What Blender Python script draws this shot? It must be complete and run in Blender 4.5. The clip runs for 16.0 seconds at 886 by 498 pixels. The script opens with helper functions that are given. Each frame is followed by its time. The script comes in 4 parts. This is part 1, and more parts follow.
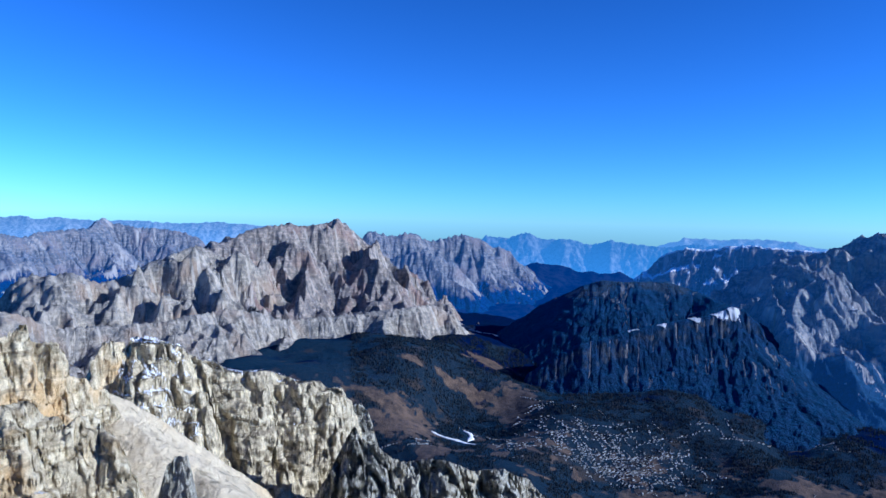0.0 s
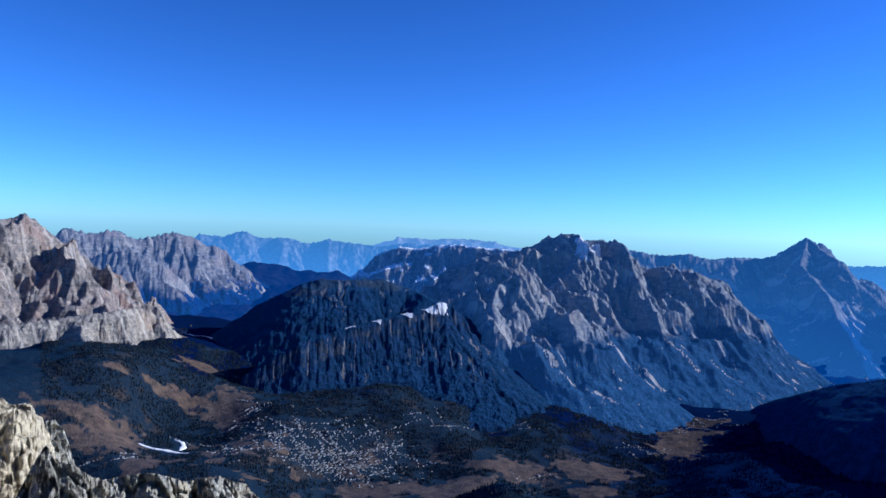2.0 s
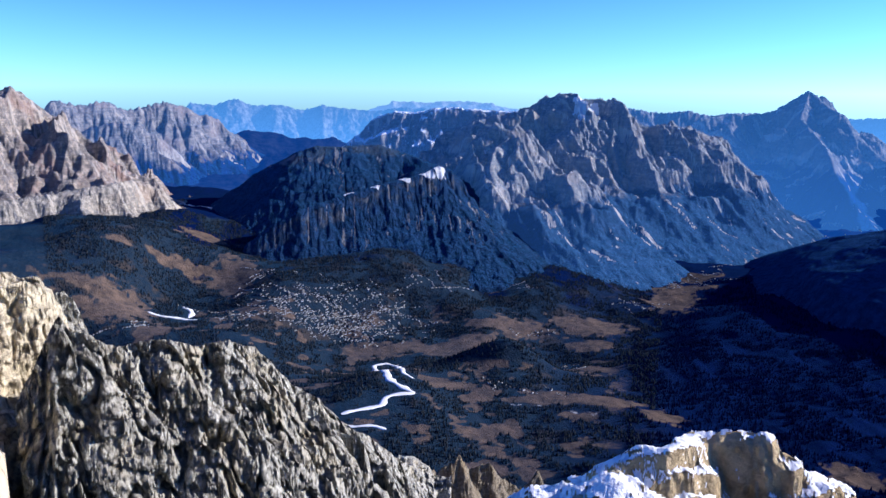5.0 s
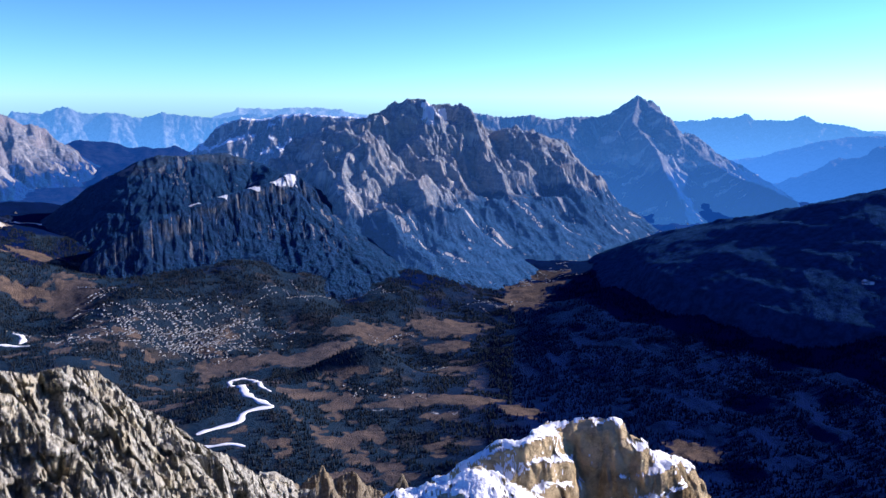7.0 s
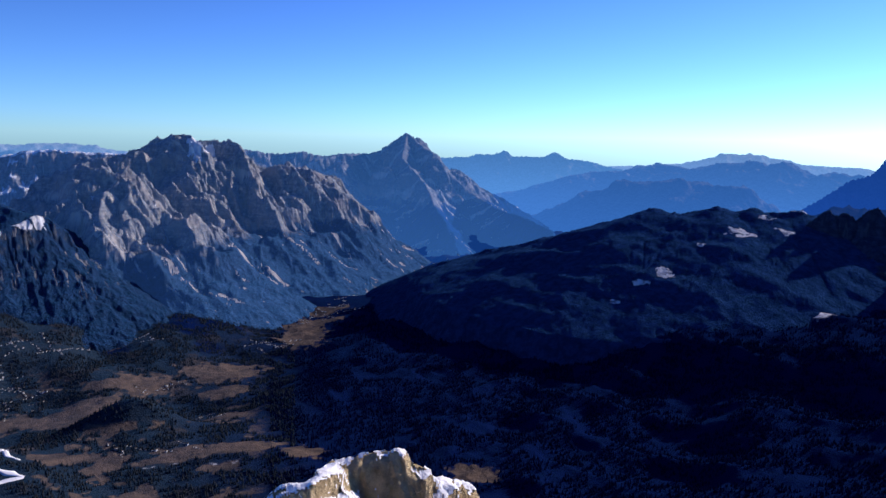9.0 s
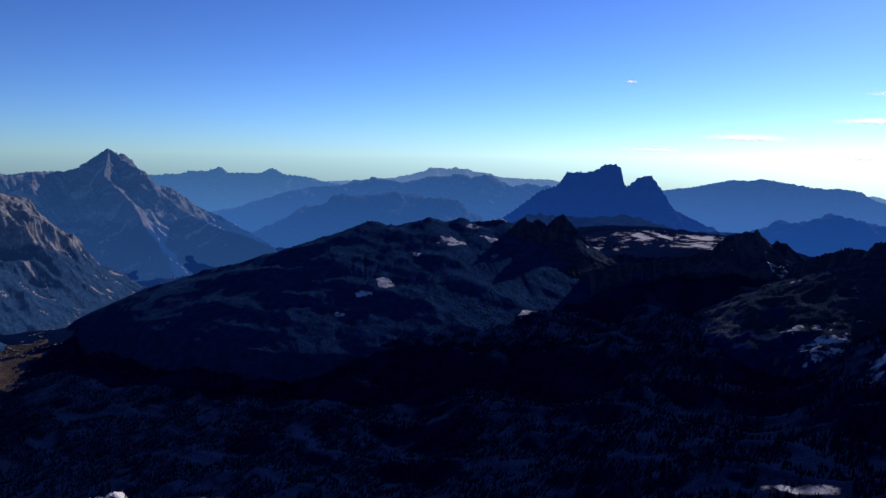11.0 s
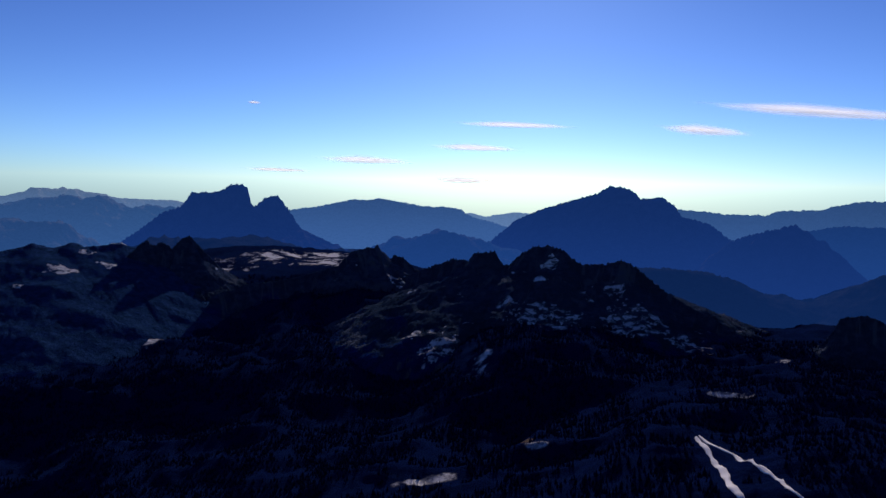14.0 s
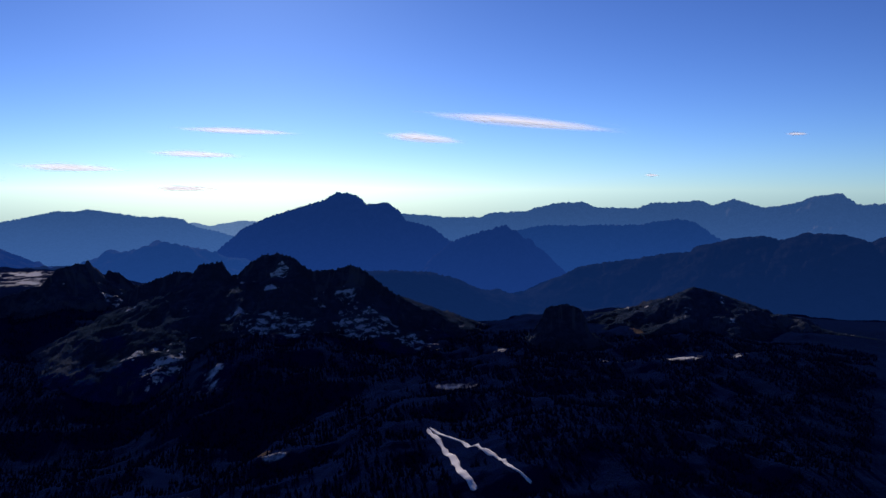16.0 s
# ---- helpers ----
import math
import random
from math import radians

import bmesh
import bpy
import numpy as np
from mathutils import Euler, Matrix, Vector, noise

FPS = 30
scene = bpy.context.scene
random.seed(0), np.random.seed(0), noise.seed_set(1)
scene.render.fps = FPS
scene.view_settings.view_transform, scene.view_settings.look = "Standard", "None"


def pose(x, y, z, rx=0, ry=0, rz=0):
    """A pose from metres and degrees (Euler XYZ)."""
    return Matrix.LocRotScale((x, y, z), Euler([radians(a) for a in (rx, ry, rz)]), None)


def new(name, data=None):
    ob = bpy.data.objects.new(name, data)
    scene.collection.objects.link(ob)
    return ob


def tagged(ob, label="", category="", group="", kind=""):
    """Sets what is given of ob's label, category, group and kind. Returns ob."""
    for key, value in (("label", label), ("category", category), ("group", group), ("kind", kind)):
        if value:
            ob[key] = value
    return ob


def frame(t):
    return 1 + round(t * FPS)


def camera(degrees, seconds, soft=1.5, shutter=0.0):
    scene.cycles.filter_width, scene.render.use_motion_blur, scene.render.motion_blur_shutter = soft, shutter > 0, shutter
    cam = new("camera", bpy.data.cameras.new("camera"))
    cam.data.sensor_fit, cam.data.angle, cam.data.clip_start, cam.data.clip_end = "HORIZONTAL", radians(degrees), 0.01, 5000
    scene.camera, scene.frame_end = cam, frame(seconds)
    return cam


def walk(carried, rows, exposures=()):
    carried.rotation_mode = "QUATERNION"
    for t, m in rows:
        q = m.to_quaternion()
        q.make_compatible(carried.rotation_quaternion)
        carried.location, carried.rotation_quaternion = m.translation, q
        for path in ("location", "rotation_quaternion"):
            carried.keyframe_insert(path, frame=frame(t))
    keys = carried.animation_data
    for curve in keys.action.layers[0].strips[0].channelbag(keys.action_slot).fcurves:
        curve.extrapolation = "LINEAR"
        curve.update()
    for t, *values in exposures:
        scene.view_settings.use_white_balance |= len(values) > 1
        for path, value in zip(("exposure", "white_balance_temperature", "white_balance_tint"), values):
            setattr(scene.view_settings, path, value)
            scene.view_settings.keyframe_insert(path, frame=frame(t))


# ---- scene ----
# One metre here stands for ten metres of the real landscape. x is east, y north, z = 0 at 1200 m above the sea.
EYE = 204.4
cam = camera(59.48, 16.0)
walk(cam, [
    (0, pose(0, 0, EYE, 87.872, 0, -80.631) @ pose(0, 0, 0, 0, 0, 1.395)),
    (0.5, pose(0, 0, EYE, 88.027, 0, -86.181) @ pose(0, 0, 0, 0, 0, 1.791)),
    (1, pose(0, 0, EYE, 88.032, 0, -90.193) @ pose(0, 0, 0, 0, 0, 1.690)),
    (1.5, pose(0, 0, EYE, 88.224, 0, -95.768) @ pose(0, 0, 0, 0, 0, 1.694)),
    (2, pose(0, 0, EYE, 88.410, 0, -101.241) @ pose(0, 0, 0, 0, 0, 2.072)),
    (2.5, pose(0, 0, EYE, 87.462, 0, -103.293) @ pose(0, 0, 0, 0, 0, 1.413)),
    (3, pose(0, 0, EYE, 84.471, 0, -102.086) @ pose(0, 0, 0, 0, 0, 0.412)),
    (3.5, pose(0, 0, EYE, 80.174, 0, -100.311) @ pose(0, 0, 0, 0, 0, 0.300)),
    (3.7, pose(0, 0, EYE, 79.415, 0, -99.896) @ pose(0, 0, 0, 0, 0, 0.317)),
    (5.8, pose(0, 0, EYE, 76.963, 0, -105.306) @ pose(0, 0, 0, 0, 0, 0.926)),
    (6, pose(0, 0, EYE, 76.978, 0, -107.158) @ pose(0, 0, 0, 0, 0, 0.995)),
    (6.5, pose(0, 0, EYE, 77.667, 0, -110.570) @ pose(0, 0, 0, 0, 0, 1.269)),
    (7, pose(0, 0, EYE, 78.905, 0, -112.520) @ pose(0, 0, 0, 0, 0, 0.329)),
    (7.5, pose(0, 0, EYE, 79.120, 0, -114.553) @ pose(0, 0, 0, 0, 0, 0.888)),
    (8, pose(0, 0, EYE, 80.457, 0, -118.818) @ pose(0, 0, 0, 0, 0, 1.483)),
    (8.5, pose(0, 0, EYE, 81.320, 0, -123.156) @ pose(0, 0, 0, 0, 0, 0.413)),
    (9, pose(0, 0, EYE, 81.709, 0, -129.103) @ pose(0, 0, 0, 0, 0, 0.773)),
    (9.5, pose(0, 0, EYE, 82.249, 0, -134.584) @ pose(0, 0, 0, 0, 0, 0.395)),
    (10, pose(0, 0, EYE, 82.738, 0, -138.996) @ pose(0, 0, 0, 0, 0, 0.329)),
    (10.2, pose(0, 0, EYE, 82.636, 0, -141.199) @ pose(0, 0, 0, 0, 0, 0.529)),
    (12.3, pose(0, 0, EYE, 83.952, 0, -157.243) @ pose(0, 0, 0, 0, 0, 0.510)),
    (12.5, pose(0, 0, EYE, 83.715, 0, -157.677) @ pose(0, 0, 0, 0, 0, 0.938)),
    (13, pose(0, 0, EYE, 84.126, 0, -164.866) @ pose(0, 0, 0, 0, 0, 0.847)),
    (13.5, pose(0, 0, EYE, 84.392, 0, -170.320) @ pose(0, 0, 0, 0, 0, 0.676)),
    (14, pose(0, 0, EYE, 84.926, 0, -176.575) @ pose(0, 0, 0, 0, 0, 0.991)),
    (14.5, pose(0, 0, EYE, 85.283, 0, -181.752) @ pose(0, 0, 0, 0, 0, 0.760)),
    (15, pose(0, 0, EYE, 85.529, 0, -186.935) @ pose(0, 0, 0, 0, 0, 0.694)),
    (15.5, pose(0, 0, EYE, 85.673, 0, -191.414) @ pose(0, 0, 0, 0, 0, 0.451)),
    (16, pose(0, 0, EYE, 85.610, 0, -196.405) @ pose(0, 0, 0, 0, 0, 0.183)),
], [(0.0, 0.2, 5300, 9), (2.0, 0.2, 5700, 11), (3.5, 0.45, 6100, 14), (7.0, 0.72, 6600, 20), (8.5, 0.4, 7000, 22), (9.5, -0.08, 6800, 20), (12.5, -0.75, 7700, 24),
    (16.0, -0.83, 7700, 24)])

# ---- light ----
SUN_BEARING, SUN_HEIGHT = 183.0, 20.5
world = bpy.data.worlds.new("sky")
scene.world = world
world.use_nodes = True
wn = world.node_tree
sky = wn.nodes.new("ShaderNodeTexSky")
sky.sky_type, sky.sun_disc = "NISHITA", False
sky.sun_elevation, sky.sun_rotation = radians(SUN_HEIGHT), radians(SUN_BEARING)
sky.altitude, sky.air_density, sky.dust_density, sky.ozone_density = 3200, 1.0, 1.0, 2.2
tint = wn.nodes.new("ShaderNodeMix")
tint.data_type, tint.blend_type = "RGBA", "MULTIPLY"
tint.inputs[0].default_value, tint.inputs[7].default_value = 1.0, (0.39, 0.60, 0.86, 1)
wn.links.new(sky.outputs[0], tint.inputs[6])
deep = wn.nodes.new("ShaderNodeGamma")
deep.inputs[1].default_value = 1.4
wn.links.new(tint.outputs[2], deep.inputs[0])
wn.links.new(deep.outputs[0], wn.nodes["Background"].inputs[0])
wn.nodes["Background"].inputs[1].default_value = 0.1
sun = new("sun", bpy.data.lights.new("sun", "SUN"))
sun.data.energy, sun.data.angle, sun.data.color = 5.0, radians(0.5), (1.0, 0.96, 0.91)
sun.matrix_world = pose(0, 0, 900, 90 - SUN_HEIGHT, 0, 180 - SUN_BEARING)

# ---- tools ----
def place(bearing, km, height):
    """A point of the map: bearing in degrees, distance in km and height in m above the sea, in scene metres."""
    a = radians(bearing)
    return Vector((math.sin(a) * km * 100, math.cos(a) * km * 100, (height - 1200) / 10))


def hashed(ix, iy, seed):
    h = (ix * 374761393 + iy * 668265263 + seed * 2147483647) & 0xFFFFFFFF
    h = ((h ^ (h >> 13)) * 1274126177) & 0xFFFFFFFF
    return ((h ^ (h >> 16)) & 0xFFFF) / 65535.0


def smooth_noise(x, y, seed=0):
    """Value noise, 0 to 1."""
    ix, iy = np.floor(x).astype(np.int64), np.floor(y).astype(np.int64)
    fx, fy = x - ix, y - iy
    fx, fy = fx * fx * (3 - 2 * fx), fy * fy * (3 - 2 * fy)
    a, b = hashed(ix, iy, seed), hashed(ix + 1, iy, seed)
    c, d = hashed(ix, iy + 1, seed), hashed(ix + 1, iy + 1, seed)
    return (a + (b - a) * fx) * (1 - fy) + (c + (d - c) * fx) * fy


def hashed3(ix, iy, iz, seed):
    return hashed(ix + iz * 7919, iy - iz * 104729, seed)


def solid_noise(x, y, z, seed=0):
    """Value noise in space, 0 to 1."""
    ix, iy, iz = (np.floor(v).astype(np.int64) for v in (x, y, z))
    fx, fy, fz = x - ix, y - iy, z - iz
    fx, fy, fz = (f * f * (3 - 2 * f) for f in (fx, fy, fz))
    layers = []
    for k in (0, 1):
        a, b = hashed3(ix, iy, iz + k, seed), hashed3(ix + 1, iy, iz + k, seed)
        c, d = hashed3(ix, iy + 1, iz + k, seed), hashed3(ix + 1, iy + 1, iz + k, seed)
        layers.append((a + (b - a) * fx) * (1 - fy) + (c + (d - c) * fx) * fy)
    return layers[0] + (layers[1] - layers[0]) * fz


def solid_ridged(x, y, z, octaves, seed=0, gain=0.5):
    total, amp, norm = 0.0, 1.0, 0.0
    for k in range(octaves):
        v = solid_noise(x * 2**k + 5.7 * k, y * 2**k + 3.3 * k, z * 2**k + 1.9 * k, seed + k)
        total = total + amp * (1 - np.abs(2 * v - 1))
        norm, amp = norm + amp, amp * gain
    return total / norm


def blocks(x, y, z, size, seed):
    """Broken rock: steps between tilted blocks at three sizes, about -0.5 to 0.5."""
    total = 0.0
    for k, (part, flat) in enumerate(((1.0, 1.5), (0.45, 1.8), (0.2, 2.0))):
        s = size * part
        wx, wy, wz = (solid_noise(x / s + o, y / s, z / s, seed + 80 + o) * 0.9 for o in (0, 7, 13))
        px, py, pz = x / s + wx, y / s + wy, (z + 0.18 * x - 0.1 * y) / s * flat + wz
        total = total + part * (hashed3(*(np.floor(v).astype(np.int64) for v in (px, py, pz)), seed + k) - 0.5)
    return total / 1.3


def blurred(v, n):
    """Moving mean along the columns' direction."""
    padded = np.concatenate([np.repeat(v[:, :1], n, 1), v, np.repeat(v[:, -1:], n, 1)], 1)
    c = np.cumsum(np.concatenate([np.zeros((len(v), 1)), padded], 1), 1)
    return (c[:, 2 * n + 1:] - c[:, :-2 * n - 1]) / (2 * n + 1)


def fractal(x, y, octaves, seed=0, gain=0.5):
    total, amp, norm = 0.0, 1.0, 0.0
    for k in range(octaves):
        total = total + amp * smooth_noise(x * 2**k + 17.3 * k, y * 2**k - 9.1 * k, seed + k)
        norm, amp = norm + amp, amp * gain
    return total / norm


def ridged(x, y, octaves, seed=0, gain=0.5):
    total, amp, norm = 0.0, 1.0, 0.0
    for k in range(octaves):
        total = total + amp * (1 - np.abs(2 * smooth_noise(x * 2**k + 5.7 * k, y * 2**k + 3.3 * k, seed + k) - 1))
        norm, amp = norm + amp, amp * gain
    return total / norm


def sheet(name, verts, rows, cols, keep=None, material=None, wrap=False, extra=None):
    """A mesh object of rows x cols vertices; keep: which quads stay."""
    index = np.arange(rows * cols).reshape(rows, cols)
    if wrap:
        index = np.concatenate([index, index[:, :1]], 1)
    quads = np.stack([index[:-1, :-1], index[:-1, 1:], index[1:, 1:], index[1:, :-1]], -1).reshape(-1, 4)
    if keep is not None:
        quads = quads[keep.reshape(-1)]
        used, inverse = np.unique(quads, return_inverse=True)
        verts, quads = verts[used], inverse.reshape(-1, 4)
        extra = {k: v.reshape(-1)[used] for k, v in (extra or {}).items()}
    me = bpy.data.meshes.new(name)
    me.vertices.add(len(verts))
    me.vertices.foreach_set("co", verts.astype(np.float32).ravel())
    me.loops.add(quads.size)
    me.loops.foreach_set("vertex_index", quads.astype(np.int32).ravel())
    me.polygons.add(len(quads))
    me.polygons.foreach_set("loop_start", np.arange(0, quads.size, 4, dtype=np.int32))
    me.polygons.foreach_set("loop_total", np.full(len(quads), 4, dtype=np.int32))
    me.update(calc_edges=True)
    me.polygons.foreach_set("use_smooth", np.ones(len(quads), dtype=bool))
    for key, values in (extra or {}).items():
        me.attributes.new(key, "FLOAT", "POINT").data.foreach_set("value", values.astype(np.float32).ravel())
    if material:
        me.materials.append(material)
    return new(name, me)


# ---- materials ----
class Nodes:
    """Short hand for building a node material."""

    def __init__(self, name, rough=0.9):
        self.material = bpy.data.materials.new(name)
        self.material.use_nodes = True
        self.tree = self.material.node_tree
        self.bsdf = self.tree.nodes["Principled BSDF"]
        self.bsdf.inputs["Roughness"].default_value = rough
        self.bsdf.inputs["Specular IOR Level"].default_value = 0.0
        geometry = self.tree.nodes.new("ShaderNodeNewGeometry")
        self.position, self.normal = geometry.outputs["Position"], geometry.outputs["Normal"]
        split = self.node("ShaderNodeSeparateXYZ", self.position)
        self.x, self.y, self.z = split.outputs
        self.up = self.node("ShaderNodeSeparateXYZ", self.normal).outputs[2]

    def node(self, kind, *links):
        n = self.tree.nodes.new(kind)
        for k, v in enumerate(links):
            self.put(n.inputs[k], v)
        return n

    def put(self, socket, v):
        if isinstance(v, bpy.types.NodeSocket):
            self.tree.links.new(v, socket)
        elif isinstance(v, tuple) and len(v) == 3 and socket.type == "RGBA":
            socket.default_value = (*v, 1)
        else:
            socket.default_value = v

    def math(self, op, a, b=0.0):
        n = self.node("ShaderNodeMath", a, b)
        n.operation = op
        return n.outputs[0]

    def noise(self, scale, detail=5.0, rough=0.55, stretch=None):
        n = self.tree.nodes.new("ShaderNodeTexNoise")
        source = self.position
        if stretch:
            m = self.tree.nodes.new("ShaderNodeMapping")
            m.inputs["Scale"].default_value = stretch
            self.put(m.inputs[0], source)
            source = m.outputs[0]
        self.put(n.inputs["Vector"], source)
        n.inputs["Scale"].default_value, n.inputs["Detail"].default_value, n.inputs["Roughness"].default_value = scale, detail, rough
        return n.outputs[0]

    def step(self, value, low, high):
        """0 below low, 1 above high, smooth between."""
        n = self.tree.nodes.new("ShaderNodeMapRange")
        n.interpolation_type = "SMOOTHSTEP"
        for k, v in enumerate((value, low, high, 0.0, 1.0)):
            self.put(n.inputs[k], v)
        return n.outputs[0]

    def mix(self, factor, a, b):
        n = self.tree.nodes.new("ShaderNodeMix")
        n.data_type = "RGBA"
        for k, v in ((0, factor), (6, a), (7, b)):
            self.put(n.inputs[k], v)
        return n.outputs[2]

    def attribute(self, name):
        n = self.tree.nodes.new("ShaderNodeAttribute")
        n.attribute_name = name
        return n.outputs["Fac"]

    def bump(self, height, distance, strength=1.0):
        n = self.tree.nodes.new("ShaderNodeBump")
        n.inputs["Strength"].default_value, n.inputs["Distance"].default_value = strength, distance
        self.put(n.inputs["Height"], height)
        self.put(self.bsdf.inputs["Normal"], n.outputs[0])

    def done(self, colour, glow=None, haze_sheen=0.0):
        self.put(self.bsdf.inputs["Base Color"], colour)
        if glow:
            # blue emission stands in for haze, stronger lower down
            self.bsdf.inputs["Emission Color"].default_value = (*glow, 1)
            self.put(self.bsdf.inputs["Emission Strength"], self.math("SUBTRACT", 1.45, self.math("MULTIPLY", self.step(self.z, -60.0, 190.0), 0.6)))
        if haze_sheen != 0.0:
            # blue sheen put on to imitate haze over shaded slopes
            self.put(self.bsdf.inputs["Sheen Weight"], haze_sheen)
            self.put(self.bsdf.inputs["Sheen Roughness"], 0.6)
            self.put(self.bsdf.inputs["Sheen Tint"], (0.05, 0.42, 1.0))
        return self.material


# woods tone is navy: haze and backlit shade put into the colour
HAZED_FOREST, GRASS, SNOW = (0.0012, 0.0052, 0.046), (0.115, 0.075, 0.042), (0.85, 0.87, 0.9)


def mountain_rock(name, pale, dark, red, trees=75.0, snow=0.0, scree=(0.40, 0.37, 0.33), grass=GRASS, woods=HAZED_FOREST, glow=None, haze_sheen=0.0, dusted=0.0):
    """Layered limestone over scree and woods. trees: height of the tree line; snow: how much lies on the ledges; glow:
    haze put in as emission.
    """
    n = Nodes(name)
    patch = n.noise(0.022, 4)
    grain = n.noise(0.16, 7, 0.65)
    strata = n.noise(0.05, 5, 0.6, (0.5, 0.5, 9.0))
    rock = n.mix(n.step(grain, 0.35, 0.7), dark, pale)
    rock = n.mix(n.math("MULTIPLY", n.step(strata, 0.42, 0.66), 0.6), rock, dark)
    rock = n.mix(n.math("MULTIPLY", n.step(patch, 0.48, 0.66), 0.75), rock, red)
    gully = n.attribute("gully")
    rubble = n.math("MAXIMUM", n.math("MULTIPLY", n.step(gully, 0.5, 0.72), n.step(n.up, 0.55, 0.75)), n.step(n.attribute("streak"), 0.62, 0.71))
    ground = n.mix(rubble, rock, n.mix(n.step(grain, 0.3, 0.7), scree, pale))
    line = n.math("ADD", trees, n.math("MULTIPLY", n.math("SUBTRACT", n.noise(0.03, 5, 0.6), 0.5), 70.0))
    line = n.math("SUBTRACT", line, n.math("MULTIPLY", n.step(gully, 0.58, 0.72), 48.0))
    streak = n.math("MULTIPLY", n.step(n.attribute("streak"), 0.62, 0.71), n.step(n.noise(0.03, 3), 0.42, 0.55))
    line = n.math("SUBTRACT", line, n.math("MULTIPLY", streak, 85.0))
    above = n.math("SUBTRACT", n.z, line)
    green = n.math("MULTIPLY", n.math("SUBTRACT", 1.0, n.step(above, -6.0, 6.0)), n.step(n.up, 0.25, 0.45))
    meadow = n.math("MULTIPLY", n.math("SUBTRACT", 1.0, n.step(above, 8.0, 26.0)), n.step(n.up, 0.7, 0.82))
    ground = n.mix(n.math("MULTIPLY", meadow, 0.7), ground, grass)
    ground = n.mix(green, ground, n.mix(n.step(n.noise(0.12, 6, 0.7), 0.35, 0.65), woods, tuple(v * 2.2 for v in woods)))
    drift = n.step(n.math("ADD", n.attribute("drift"), n.math("MULTIPLY", n.math("SUBTRACT", grain, 0.5), 0.8)), 0.5, 0.62)
    drift = n.math("MULTIPLY", drift, n.math("MULTIPLY", 0.8, n.step(n.noise(0.13, 9, 0.7, (1.0, 1.0, 2.0)), dusted, dusted + 0.12)))
    ground = n.mix(drift, ground, SNOW)
    if snow:
        lies = n.math("MULTIPLY", n.step(n.up, 0.72, 0.86), n.step(n.noise(0.06, 5, 0.6), 0.72 - snow, 0.78 - snow))
        lies = n.math("MULTIPLY", lies, n.step(n.z, 60.0, 110.0))
        ground = n.mix(lies, ground, SNOW)
    n.bump(n.math("ADD", n.noise(0.22, 9, 0.72), n.math("MULTIPLY", n.noise(0.3, 5, 0.6, (1.0, 1.0, 0.25)), 0.5)), 4.5, 0.9)
    return n.done(ground, glow, haze_sheen)


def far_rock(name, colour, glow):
    """Plain backdrop ranges, tens of km off: bare rock and woods, their blue haze put in as emission."""
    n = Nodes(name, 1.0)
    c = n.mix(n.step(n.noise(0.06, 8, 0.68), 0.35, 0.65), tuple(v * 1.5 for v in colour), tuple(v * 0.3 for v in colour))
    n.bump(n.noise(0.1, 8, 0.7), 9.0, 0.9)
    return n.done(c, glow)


# blue woods tones and blue sheen stand in for haze on these two
ROCK_RED = mountain_rock("red_grey_limestone", (0.52, 0.44, 0.36), (0.16, 0.145, 0.135), (0.31, 0.20, 0.155), 50, woods=(0.014, 0.022, 0.046), haze_sheen=0.12)
ROCK_PALE = mountain_rock("pale_limestone", (0.60, 0.53, 0.42), (0.2, 0.185, 0.165), (0.40, 0.30, 0.22), 55, woods=(0.014, 0.022, 0.046), haze_sheen=0.1)
# glow and bluish dark tone put haze on this massif
ROCK_SNOWY = mountain_rock("snow_flecked_limestone", (0.43, 0.40, 0.35), (0.14, 0.155, 0.175), (0.31, 0.265, 0.225), 72, 0.07, scree=(0.50, 0.46, 0.41), woods=(0.014, 0.028, 0.058), glow=(0.0035, 0.016, 0.050), haze_sheen=0.22)
# rock, turf and woods all darkened and blued for north-slope shade and haze
WOODED = mountain_rock("wooded_slope", (0.018, 0.026, 0.046), (0.012, 0.018, 0.034), (0.016, 0.022, 0.04), 420, scree=(0.024, 0.03, 0.046), grass=(0.016, 0.022, 0.036), woods=(0.006, 0.018, 0.058), haze_sheen=0.09, dusted=0.42)
# dark blue woods: the hillside's shade and haze are in the colour
SHADED_WOODS = mountain_rock("shaded_wooded_slope", (0.13, 0.125, 0.125), (0.03, 0.036, 0.048), (0.05, 0.05, 0.055), 125, scree=(0.2, 0.19, 0.19), grass=(0.028, 0.032, 0.04), woods=(0.007, 0.015, 0.038), haze_sheen=0.2)
# southern ridges: backlit shade and blue haze painted into rock and turf
SHADED_ROCK = mountain_rock("shaded_rock_and_turf", (0.055, 0.065, 0.105), (0.014, 0.021, 0.046), (0.024, 0.028, 0.044), 78, 0.06, scree=(0.07, 0.072, 0.08), grass=(0.017, 0.019, 0.025), haze_sheen=0.1, dusted=0.47)
# hazy ranges: airlight added as blue emission over the rock
HAZY_PALE = mountain_rock("distant_pale_limestone", (0.34, 0.31, 0.28), (0.10, 0.10, 0.105), (0.25, 0.20, 0.175), 95, glow=(0.006, 0.030, 0.095), haze_sheen=0.2)
HAZY_BLUE = mountain_rock("distant_grey_limestone", (0.24, 0.23, 0.22), (0.09, 0.09, 0.095), (0.18, 0.15, 0.14), 70, 0.08, glow=(0.012, 0.064, 0.195), haze_sheen=0.2)
HAZY_SNOWY = mountain_rock("distant_snowy_limestone", (0.32, 0.30, 0.29), (0.10, 0.10, 0.105), (0.23, 0.19, 0.175), 62, 0.34, glow=(0.006, 0.032, 0.105), haze_sheen=0.2)
